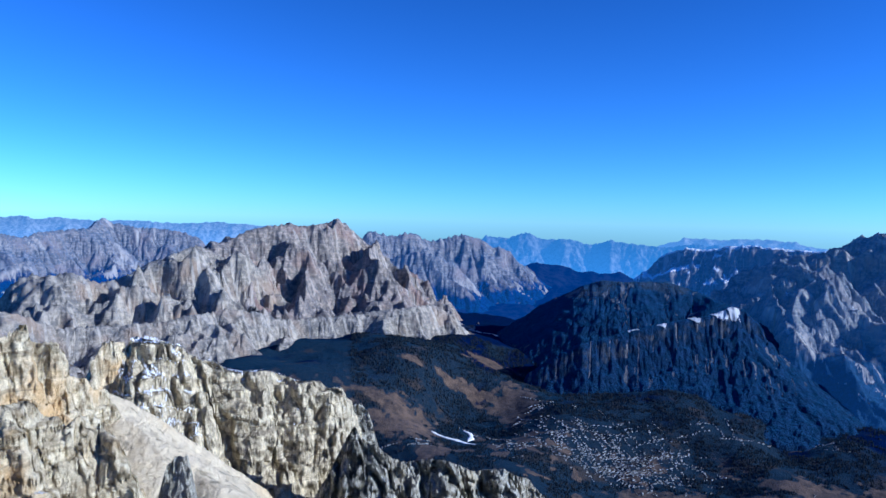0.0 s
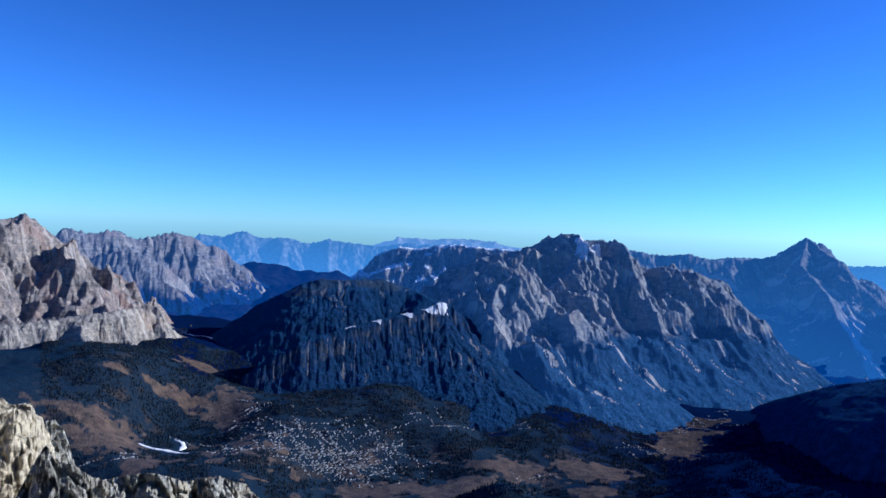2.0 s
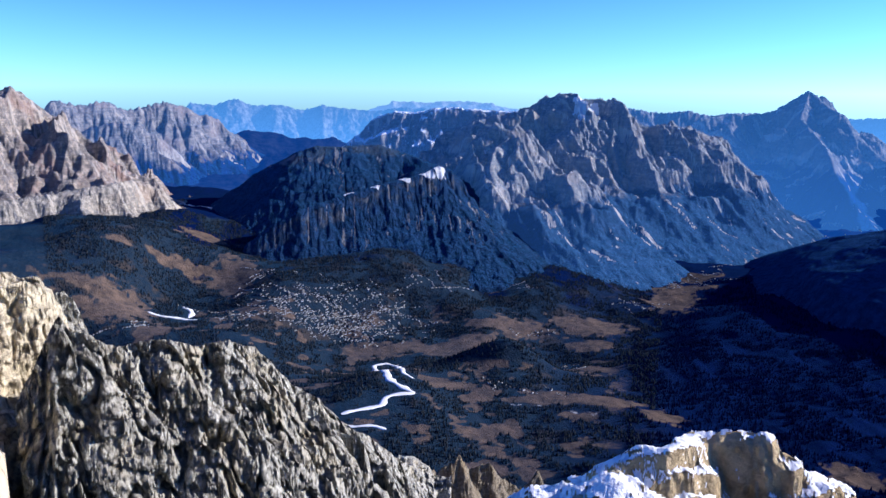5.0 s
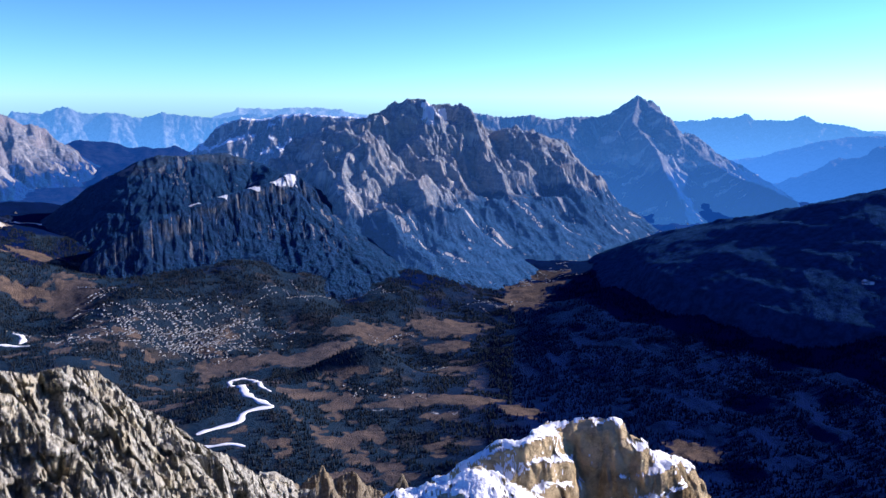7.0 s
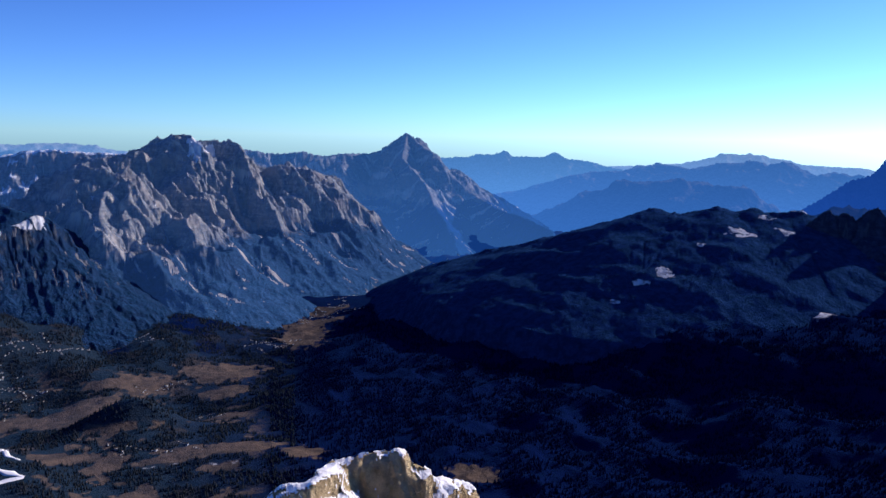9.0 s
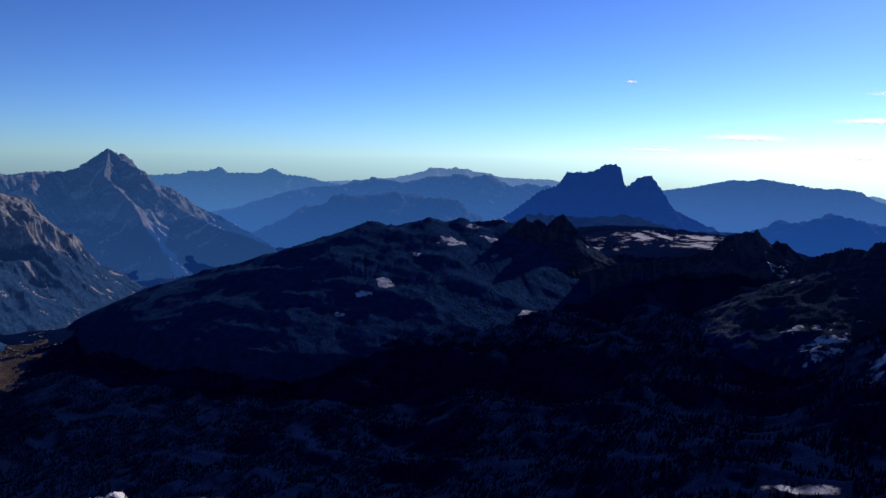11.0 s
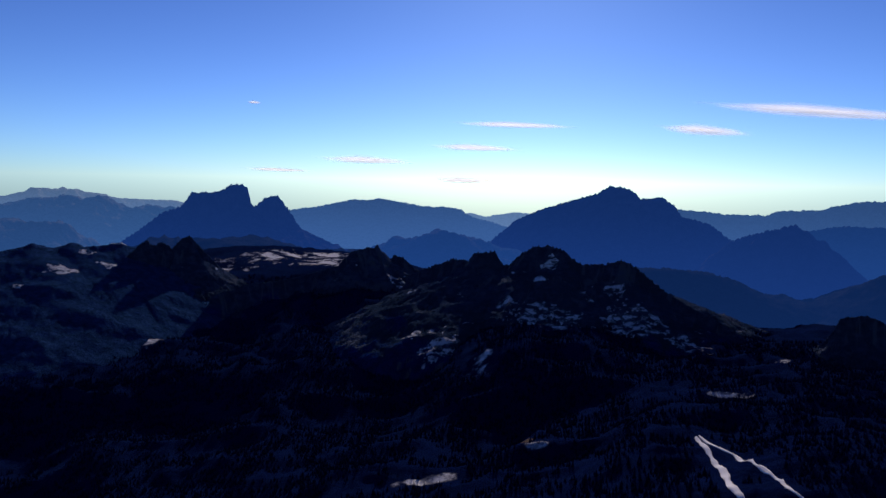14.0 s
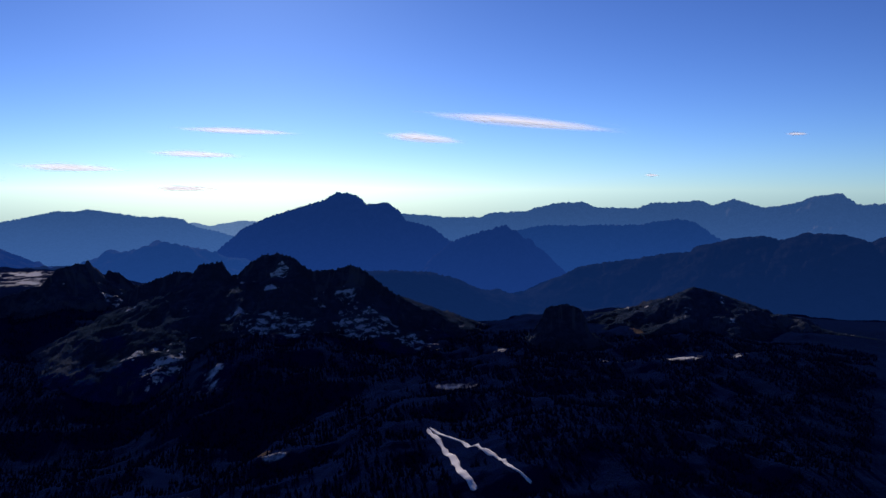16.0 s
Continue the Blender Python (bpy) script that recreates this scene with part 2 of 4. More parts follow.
# backdrop ranges glow blue in place of the air before them
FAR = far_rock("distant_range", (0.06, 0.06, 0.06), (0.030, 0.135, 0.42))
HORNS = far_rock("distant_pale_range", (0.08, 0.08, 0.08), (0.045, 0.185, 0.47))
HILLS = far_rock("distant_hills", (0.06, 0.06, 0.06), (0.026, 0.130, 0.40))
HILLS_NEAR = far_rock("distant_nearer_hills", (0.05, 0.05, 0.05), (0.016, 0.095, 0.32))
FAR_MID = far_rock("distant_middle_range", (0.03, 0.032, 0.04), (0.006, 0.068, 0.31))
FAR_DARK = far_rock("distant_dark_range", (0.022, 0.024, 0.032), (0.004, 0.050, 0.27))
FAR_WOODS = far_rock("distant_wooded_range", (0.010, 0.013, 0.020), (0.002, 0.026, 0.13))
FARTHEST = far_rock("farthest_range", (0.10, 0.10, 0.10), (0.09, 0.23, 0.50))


def crag_rock(name, pale, dark, rust, snow=0.0):
    """Bare weathered limestone close by, with bedding, cracks, rust and drifts of snow on the ledges."""
    n = Nodes(name)
    big, grain = n.noise(0.25, 5, 0.6), n.noise(2.2, 8, 0.7)
    cracks = n.noise(0.9, 6, 0.62, (1.6, 1.6, 0.35))
    beds = n.noise(0.5, 5, 0.6, (0.35, 0.35, 7.0))
    c = n.mix(n.step(grain, 0.32, 0.66), dark, pale)
    c = n.mix(n.math("MULTIPLY", n.step(big, 0.5, 0.68), 0.8), c, rust)
    c = n.mix(n.math("MULTIPLY", n.step(cracks, 0.56, 0.68), 0.75), c, tuple(v * 0.4 for v in dark))
    c = n.mix(n.math("MULTIPLY", n.step(beds, 0.56, 0.64), 0.65), c, dark)
    if snow:
        lies = n.math("MULTIPLY", n.step(n.up, 0.62, 0.8), n.step(n.noise(0.55, 6, 0.6), 0.7 - snow, 0.76 - snow))
        c = n.mix(lies, c, SNOW)
    relief = n.math("ADD", n.math("MULTIPLY", n.noise(1.6, 10, 0.72), 0.8), n.math("MULTIPLY", beds, 0.5))
    n.bump(relief, 0.5, 0.9)
    return n.done(c)


CRAG_YELLOW = crag_rock("yellow_limestone", (0.90, 0.79, 0.55), (0.34, 0.27, 0.17), (0.74, 0.48, 0.21), 0.05)
CRAG_GREY = crag_rock("grey_limestone", (0.59, 0.565, 0.47), (0.17, 0.162, 0.14), (0.46, 0.40, 0.28))
CRAG_SNOW = crag_rock("snowy_limestone", (0.86, 0.75, 0.52), (0.25, 0.21, 0.15), (0.56, 0.48, 0.33))
SCREE = crag_rock("pale_scree", (0.86, 0.73, 0.51), (0.72, 0.60, 0.41), (0.80, 0.62, 0.37))
SLOPE_BROWN = crag_rock("brown_rock_slope", (0.30, 0.25, 0.18), (0.10, 0.085, 0.06), (0.24, 0.18, 0.11))
CRAG_CAP = crag_rock("snow_capped_limestone", (0.80, 0.62, 0.37), (0.25, 0.19, 0.115), (0.50, 0.33, 0.15))


def drifted_snow():
    n = Nodes("drifted_snow", 0.6)
    n.bump(n.noise(2.5, 6, 0.6), 0.2, 0.6)
    return n.done(n.mix(n.noise(1.5, 5), (0.78, 0.80, 0.84), (0.88, 0.89, 0.91)))


DRIFT = drifted_snow()


def valley_ground():
    n = Nodes("valley_ground")
    fields = n.attribute("meadow")
    mottle = n.noise(0.12, 7, 0.65)
    grass = n.mix(n.step(mottle, 0.35, 0.68), (0.066, 0.050, 0.042), (0.15, 0.105, 0.075))
    # both dark woods tones are blued for haze
    woods = n.mix(n.step(n.noise(0.35, 6, 0.7), 0.35, 0.7), HAZED_FOREST, (0.0025, 0.0075, 0.040))
    # larch and scrub tones, shifted to blue for valley haze
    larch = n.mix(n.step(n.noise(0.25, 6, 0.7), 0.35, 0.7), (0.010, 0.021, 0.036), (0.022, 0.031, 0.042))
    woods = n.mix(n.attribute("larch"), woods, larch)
    scrub = n.step(n.noise(0.03, 6, 0.62), 0.55, 0.64)
    woods = n.mix(n.math("MULTIPLY", n.math("MULTIPLY", scrub, 0.85), n.attribute("larch")), woods, (0.050, 0.040, 0.033))
    c = n.mix(n.step(n.math("ADD", fields, n.math("MULTIPLY", n.math("SUBTRACT", n.noise(0.3, 6, 0.7), 0.5), 0.7)), 0.3, 0.7), woods, grass)
    white = n.math("MULTIPLY", n.step(n.attribute("drift"), 0.4, 0.8), n.math("MULTIPLY", n.step(n.noise(0.035, 8, 0.66), 0.47, 0.56), 0.8))
    c = n.mix(white, c, SNOW)
    n.bump(n.noise(0.5, 7, 0.7), 1.2, 0.9)
    # faint blue sheen for valley haze, more where larch is marked
    return n.done(c, haze_sheen=n.math("ADD", 0.022, n.math("MULTIPLY", n.attribute("larch"), 0.03)))


GROUND = valley_ground()

# ---- ground ----
WEST = [(30, 8, 1800), (330, 6, 1800), (290, 6, 2000), (240, 6, 2100), (205, 4.6, 2180), (206, 6.2, 2060), (205, 3, 2300), (215, 5, 2200), (195, 3.3, 2200),
        (184, 5.6, 2150), (184, 3.5, 2020), (180, 4, 1800), (170, 5, 1680), (170, 8, 2100), (160, 9.3, 2130), (158, 10.3, 2190), (163, 10.8, 2230), (168, 10, 2200), (155, 5, 1560), (145, 5, 1430), (150, 7, 1740), (160, 7, 1800), (170, 6.6, 1850)]
EAST = [(55, 4, 1700), (55, 7, 1500), (55, 12, 1500), (70, 3, 1700), (80, 4, 1600), (75, 5.5, 1350), (83, 6.6, 1380), (81, 10.8, 1820), (92, 12, 1650),
        (69, 7.4, 1870), (73, 7.7, 1930), (77, 8, 2040), (79, 9, 1900), (91, 7.6, 1600), (97, 7.9, 1640), (103, 7.8, 1560),
        (86, 14, 1850), (84, 18, 1950), (90, 17, 1900), (94, 15, 1800), (89, 21, 1950), (95, 5.8, 1220), (100, 6.4, 1210), (105, 7.5, 1250), (110, 6.2, 1190), (115, 7, 1170), (118, 8.5, 1120), (108, 9, 1380), (113, 9.2, 1330), (122, 12, 1020),
        (98, 4, 1600), (105, 4.3, 1500), (113, 4.1, 1500), (120, 3, 1650), (120, 5, 1400), (125, 6.5, 1350), (135, 6, 1380), (130, 8, 1350), (135, 8, 1450)]
FAR_OUT = [(126, 14, 1000), (140, 22, 700), (190, 9, 1700), (200, 11, 1400), (180, 14, 1300), (170, 20, 700), (190, 25, 400), (150, 25, 400),
           (90, 25, 500), (60, 25, 500), (210, 25, 400), (270, 25, 500), (0, 25, 500), (190, 48, 200), (150, 48, 200), (90, 48, 200), (60, 48, 200), (210, 48, 200)]


def hillock(x, y):
    """A long wooded hill in the valley, 0 to 1."""
    p = place(106.7, 4.98, 0)
    across, along = 0.287 * (x - p.x) + 0.958 * (y - p.y), 0.958 * (x - p.x) - 0.287 * (y - p.y)
    return np.exp(-(across / 30)**2 - (along / 14)**2)


def ground_height(x, y):
    r = np.hypot(x, y) + 1e-6
    u, v, q = np.sin(np.arctan2(x, y)), np.cos(np.arctan2(x, y)), np.log(r)
    total, weight = 0.0, 0.0
    for b, km, h in WEST + EAST + FAR_OUT:
        d2 = ((u - math.sin(radians(b)))**2 + (v - math.cos(radians(b)))**2) * 9 + (q - math.log(km * 100))**2 * 4
        w = 1 / (d2 + 0.01)**1.7
        total, weight = total + w * (h - 1200) / 10, weight + w
    z = total / weight
    z = z + (fractal(x / 60, y / 60, 6, 3) - 0.5) * np.clip(r / 60, 2, 14)
    dark_side = np.clip(((np.degrees(np.arctan2(x, y)) % 360) - 112) / 20, 0, 1) * np.clip((900 - r) / 200, 0, 1)
    z = z + dark_side * (ridged(x / 55, y / 55, 4, 91) - 0.55) * 14
    z = z + np.clip((r - 1080) / 200, 0, 1) * np.clip((2600 - r) / 600, 0, 1) * (ridged(x / 150, y / 150, 5, 95) - 0.5) * 60
    z = z + 17 * hillock(x, y)
    summit = EYE - 0.2 - 0.95 * r + 6 * (fractal(x / 8, y / 8, 5, 5) - 0.5) * np.clip(r / 20, 0, 1)
    return np.maximum(z, summit)


MEADOWS = [(118.80, 8.07, 1.67, 0.650), (126.48, 11.97, 2.09, 0.738), (129.94, 14.29, 1.67, 1.081), (119.81, 9.14, 2.09, 0.170), (103.24, 5.88, 3.34, 0.249), (86.28, 7.30, 1.88, 0.381), (83.14, 7.43, 2.50, 0.095), (78.22, 6.47, 2.30, 0.293), (107.52, 6.50, 1.88, 0.255), (112.77, 6.74, 2.92, 0.311), (113.04, 6.13, 1.59, 0.173), (96.27, 5.90, 2.71, 0.176), (118.82, 4.23, 2.09, 0.096), (113.29, 4.34, 3.75, 0.098), (108.87, 4.26, 2.92, 0.050), (78.70, 7.37, 1.04, 0.045), (84.42, 8.21, 1.67, 0.151), (105.31, 7.68, 1.46, 0.185), (119.22, 8.60, 2.09, 0.267), (119.28, 7.92, 0.75, 0.455), (131.8, 3.85, 1.7, 0.10), (99.32, 5.96, 1.67, 0.158), (182.6, 3.62, 1.2, 0.06), (184.0, 6.0, 2.6, 0.2), (211.8, 6.4, 1.2, 0.15)]
DRIFTS = [(168.4, 9.92, 2.6, 0.5), (165.2, 10.37, 3.2, 0.45), (161.3, 9.87, 1.8, 0.35), (168.5, 10.8, 2.0, 0.25), (187.0, 9.2, 2.0, 0.4), (191.0, 8.7, 2.5, 0.4), (184.2, 5.95, 2.4, 0.22), (194.5, 5.88, 1.6, 0.18),
          (200.4, 5.4, 0.9, 0.15), (197.5, 4.2, 2.0, 0.03), (183.7, 3.52, 0.9, 0.035), (174.4, 3.42, 1.2, 0.03), (177.0, 3.45, 1.6, 0.04), (179.8, 5.08, 0.9, 0.12),
          (159.1, 7.67, 0.8, 0.12), (155.6, 6.95, 0.7, 0.1), (156.0, 12.4, 1.6, 0.4), (112.64, 4.09, 0.92, 0.041), (108.21, 4.19, 0.92, 0.040), (214.0, 5.0, 3.0, 0.1), (209.0, 4.9, 1.8, 0.1)]


def in_patches(x, y, patches, soft=0.35):
    """1 inside the patches of (bearing, km, half width in degrees, half depth in km), 0 outside, ragged at the rim."""
    b, r = np.degrees(np.arctan2(x, y)) % 360, np.hypot(x, y) / 100
    rag = (fractal(x / 7, y / 7, 5, 77, 0.62) - 0.5) * 2.2
    best = np.zeros(np.shape(x))
    for pb, pr, hb, hr in patches:
        d = np.hypot((b - pb) / hb, (r - pr) / hr) + rag
        best = np.maximum(best, np.clip((1 + soft - d) / (2 * soft), 0, 1))
    return best


def meadow(x, y):
    """How much of the ground is open grass here, 0 to 1."""
    wide = fractal(x / 26, y / 26, 5, 61)
    grass = np.maximum(in_patches(x, y, MEADOWS), np.clip((fractal(x / 9, y / 9, 5, 62) * 0.5 + wide * 0.5 - 0.54) * 14, 0, 1) * np.clip((118 - np.degrees(np.arctan2(x, y)) % 360) / 6, 0, 1) * np.clip((720 - np.hypot(x, y)) / 80, 0, 1))
    return grass * np.clip(1.6 - 4 * hillock(x, y), 0, 1)


bearings = np.radians(np.concatenate([np.arange(40, 222, 0.13), np.arange(222, 400, 3.0)]))
radii = np.concatenate([[0.0], np.exp(np.linspace(math.log(0.3), math.log(150), 60)), np.exp(np.linspace(math.log(152), math.log(1200), 330)),
                        np.exp(np.linspace(math.log(1210), math.log(4950), 60))])
A, R = np.meshgrid(bearings, radii)
X, Y = np.sin(A) * R, np.cos(A) * R
GROUND_Z = ground_height(X, Y)


def ground_near(x, y):
    """Height of the ground sheet's nearest point."""
    row = np.clip(np.searchsorted(radii, np.hypot(x, y)), 0, len(radii) - 1)
    col = np.clip(np.round((np.degrees(np.arctan2(x, y)) % 360 - 40) / 0.13), 0, 1399).astype(int)
    return GROUND_Z[row, col]


# larch also marks the eastern ground painted lighter and hazier
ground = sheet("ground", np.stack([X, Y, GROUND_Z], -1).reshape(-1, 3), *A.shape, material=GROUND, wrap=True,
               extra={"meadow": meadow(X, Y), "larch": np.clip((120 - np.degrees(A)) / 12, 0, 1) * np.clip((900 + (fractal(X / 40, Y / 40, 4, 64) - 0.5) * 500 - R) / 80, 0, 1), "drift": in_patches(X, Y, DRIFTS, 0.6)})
# outer ground glows faint blue, as haze, beyond 11.5 km
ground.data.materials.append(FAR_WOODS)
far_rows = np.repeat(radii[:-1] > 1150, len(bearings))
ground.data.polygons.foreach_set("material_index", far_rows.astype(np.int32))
tagged(ground, "valley ground of dark woods and brown meadows", "ground", kind="structure")


# ---- mountains ----
def terraces(z, bed, sharp):
    """Pulls heights into beds of that thickness: steep risers and flat ledges."""
    k = z / bed
    low = np.floor(k)
    t = np.clip((k - low - 0.5) * sharp + 0.5, 0, 1)
    return (low + t * t * (3 - 2 * t)) * bed


def eroded(H, dr, da, rounds, strength, seed, bare=None):
    """Cuts streams into a grid of heights whose cells measure dr by da; gives the heights and the size of each cell's catchment."""
    rows, cols = H.shape
    g = np.random.RandomState(seed)
    here = np.arange(rows * cols, dtype=np.int32).reshape(rows, cols)
    cell, area = math.sqrt(dr * da), np.ones(rows * cols)
    around = [(i, j, math.hypot(i * dr, j * da)) for i in (-1, 0, 1) for j in (-1, 0, 1) if i or j]
    for k in range(rounds):
        wide = np.pad(H, 1, constant_values=9e9)
        best, to = np.zeros(H.shape, np.float32), here.copy()
        shake = g.uniform(0.72, 1.0, (len(around),) + (rows // 4 + 1, cols // 4 + 1)).astype(np.float32)
        for (i, j, d), luck in zip(around, shake):
            slope = (H - wide[1 + i:1 + i + rows, 1 + j:1 + j + cols]) * (1 / d)
            slope *= np.repeat(np.repeat(luck, 4, 0)[:rows], 4, 1)[:, :cols]
            better = slope > best
            np.copyto(best, slope, where=better)
            np.copyto(to, here + np.int32(i * cols + j), where=better)
        flat = to.ravel()
        runs = flat != here.ravel()
        for _ in range(6 if k else 30):
            area = 1 + np.bincount(flat, weights=area * runs, minlength=rows * cols)
        drop = H - H.ravel()[flat].reshape(H.shape)
        H = H - np.minimum(strength * cell * (1.0 if bare is None else np.clip((H - bare) / 60, 0.12, 1)) * np.sqrt(area).reshape(H.shape).astype(np.float32) * best, 0.7 * np.maximum(drop, 0))
        pit = best <= 0
        if k % 4 == 0 and pit.any():
            low = np.minimum(np.minimum(wide[:-2, 1:-1], wide[2:, 1:-1]), np.minimum(wide[1:-1, :-2], wide[1:-1, 2:]))
            H = np.where(pit, np.maximum(H, low + 0.02 * cell), H)
    return H, area.reshape(H.shape)


def massif(name, lines, falls, step, label, material, unit=14.0, flute=0.5, rough=1.0, rows=220, seed=1, bed=0.0, beds=0.6, wide=None, out=None,
           jag=0.0, crag=1.1, grain=2.0, fine_gain=0.64, tall=1.0, lumpy=False, slant=0.0, snow_cap=0.0, snow_from=0.0, clefts=2.6, patches=(), fall_to=None, low_crag=0.15, ribs=3, erode=0.03, spur=2.2, bare_from=35.0, broken=0.5, spur_gain=0.42, category="mountain", group="mountain ranges", kind="", base=None):
    """A massif: ridge lines of (bearing, km, height) from which the land falls as `falls` says, in pairs of (distance, drop).
    unit: size of its spurs; flute: how deep gullies cut; bed: thickness of its rock beds; fall_to: bearing down which all its ribs run."""
    falls = falls + [(falls[-1][0] * 1.2, falls[-1][1] + falls[-1][0] * 0.3)]
    pts = [[place(*n) for n in line] for line in lines]
    bs = [n[0] for line in lines for n in line]
    ks = [n[1] * 100 for line in lines for n in line]
    mid, far = np.mean(ks), falls[-1][0]
    wide = wide or min(far, 150)
    pad = math.degrees(wide / mid)
    bearing = np.radians(np.arange(min(bs) - pad, max(bs) + pad, step))
    near_r, far_r = max(0.35 * min(ks), min(ks) - far), min(4900, max(ks) + (out or far))
    fine = rows * 2
    A, R = np.meshgrid(bearing, np.linspace(near_r, far_r, fine))
    X, Y = np.sin(A) * R, np.cos(A) * R
    Xw = X + (fractal(X / unit, Y / unit, 4, seed) - 0.5) * unit * 0.55 * rough
    Yw = Y + (fractal(X / unit + 40, Y / unit, 4, seed + 9) - 0.5) * unit * 0.55 * rough
    best, D, S, Z = (np.full(X.shape, v, dtype=np.float32) for v in (-1e4, 0, 0, 0))
    Xw, Yw = Xw.astype(np.float32), Yw.astype(np.float32)
    along, fall_d, fall_z = 0.0, [f[0] for f in falls], [f[1] for f in falls]
    for line in pts:
        for p, q in zip(line[:-1], line[1:]):
            dx, dy = q.x - p.x, q.y - p.y
            length = math.hypot(dx, dy) + 1e-6
            t = np.clip(((Xw - p.x) * dx + (Yw - p.y) * dy) / length**2, 0, 1)
            ex, ey = Xw - p.x - t * dx, Yw - p.y - t * dy
            d = np.sqrt(ex * ex + ey * ey)
            z = p.z + t * (q.z - p.z)
            low = z - np.interp(d, fall_d, fall_z)
            won = low > best
            best[won], D[won], Z[won] = low[won], d[won], z[won]
            S[won] = (along + t * length + np.sign(ex * dy - ey * dx) * 900)[won]
            along += length
    if fall_to is not None:
        S = X * math.cos(radians(fall_to)) - Y * math.sin(radians(fall_to))
    sway = (fractal(X / unit / 2.5, Y / unit / 2.5, 4, seed + 2) - 0.5) * unit * (5 if fall_to is None else 1.2) * np.clip(D / unit / 3, 0, 1)
    F = ridged((S - slant * D + sway) / (unit * 2.4), D / (unit * 7), ribs, seed + 3, 0.62) - 0.5
    T = ridged((S - slant * D + sway * 0.5) / (unit * 0.9), D / (unit * 10), 2, seed + 61)
    Z = Z + jag * (smooth_noise(S / (unit * 0.22), S * 0, seed + 7) - 0.7) * np.exp(-D / unit * 2)
    cut = flute * (np.clip((best - 15) / 95, 0.22, 1) if unit > 3 else 1.0)
    H = Z - np.interp(np.maximum(D - cut * F * unit * 4 * (1 - np.exp(-D / unit / 4)), 0), fall_d, fall_z)
    H = H + (ridged(X / unit * 0.7 + sway / unit * 0.2, Y / unit * 0.7, 5, seed + 5, 0.5) - 0.62) * unit * 0.6 * rough * np.clip(D / unit + 0.15, 0, 1)
    beyond = np.maximum(np.maximum(math.radians(min(bs)) - A, A - math.radians(max(bs))), 0) * R
    H = H - unit * 1.5 * np.minimum(beyond / wide, 1) ** 1.5
    if bed:
        tilt = H + (fractal(X / unit / 2, Y / unit / 2, 2, seed + 8) - 0.5) * bed * 2 + 0.06 * X
        H = H * (1 - beds) + (terraces(tilt, bed, 1.9) - tilt + H) * beds
    if erode:
        spurs = ridged(X / unit / 4.4, Y / unit / 4.4, 5, seed + 71, spur_gain).astype(np.float32) - 0.55
        H = (H + spurs * unit * spur * np.clip(D / unit / 2.5, 0.02, 1) * (np.clip((best - 5) / 80, 0.08, 1) if unit > 3 else 1.0)).astype(np.float32)
        H, area = eroded(H, (far_r - near_r) / fine, math.radians(step) * mid, 17, erode, seed, bare_from if unit > 3 else None)
        drains = np.log(area)
        F, T = 0.5 - np.clip(drains / 9, 0, 1), np.clip(drains / 7, 0, 1) * 0.25 + T * 0.75
    # rows follow the slope, so that cliffs get as many as flats
    sight = np.arctan2(H - EYE, R)
    speed = np.abs(np.diff(sight, axis=0)) + 0.08 * np.diff(R, axis=0) / R[1:]
    path = np.cumsum(np.vstack([np.zeros(X.shape[1]), blurred(blurred(speed, 9), 9)]), 0)
    r2, h2, f2, t2 = (np.empty((rows, X.shape[1])) for _ in range(4))
    for c in range(X.shape[1]):
        want = np.linspace(0, path[-1, c], rows)
        r2[:, c], h2[:, c], f2[:, c], t2[:, c] = (np.interp(want, path[:, c], v[:, c]) for v in (R, H, F, T))
    a2 = np.broadcast_to(bearing, r2.shape)
    x2, y2 = np.sin(a2) * r2, np.cos(a2) * r2
    u = unit * grain
    crags = solid_ridged(x2 / u, y2 / u, h2 / u * tall, 6, seed + 31, fine_gain) - 0.6
    if lumpy:
        crags = -0.55 * crags + broken * blocks(x2, y2, h2, u * 0.55, seed)
        cleft = solid_ridged(x2 / u * 1.9, y2 / u * 1.9, h2 / u * 0.7, 3, seed + 41, 0.5)
        crags = crags - np.clip(cleft - 0.7, 0, 0.2) * clefts
    bare = unit * crag * (0.45 if unit > 3 else 1.0) * (np.clip((h2 - 55) / 45, low_crag, 1) if unit > 3 else 1.0)
    r2 = r2 - crags * bare
    h2 = h2 + crags * bare * 0.35
    x2, y2 = np.sin(a2) * r2, np.cos(a2) * r2
    on = h2 > (ground_near(x2, y2) - 4 if base is None else base)
    keep = on[:-1, :-1] | on[1:, :-1] | on[:-1, 1:] | on[1:, 1:]
    ob = sheet(name, np.stack([x2, y2, h2], -1).reshape(-1, 3), *r2.shape, keep=keep, material=material, extra={"gully": 0.5 - f2, "streak": t2, "drift": in_patches(x2, y2, patches)})
    if snow_cap:
        # drifts that lie on the flat ledges, a part of their own
        co = np.stack([x2, y2, h2], -1)
        n = np.cross(co[1:, :-1] - co[:-1, :-1], co[:-1, 1:] - co[:-1, :-1])
        up = np.abs(n[..., 2]) / (np.linalg.norm(n, axis=-1) + 1e-9)
        xm, ym, hm = x2[:-1, :-1], y2[:-1, :-1], h2[:-1, :-1]
        lies = (up > 0.62) & (fractal(xm / unit, ym / unit, 4, seed + 51) + 0.25 * up > 0.92 - snow_cap) & (hm > snow_from) & keep
        cap = sheet("snow_drift", (co + np.array((0, 0, 0.05 * unit))).reshape(-1, 3), *r2.shape, keep=lies, material=DRIFT)
        cap.parent = ob
        tagged(cap, "drifted white snow on the ledges", kind="stuff")
    return tagged(ob, label, category, group, kind)


ALP = [(0, 0), (26, 30), (80, 76), (170, 135), (330, 215)]
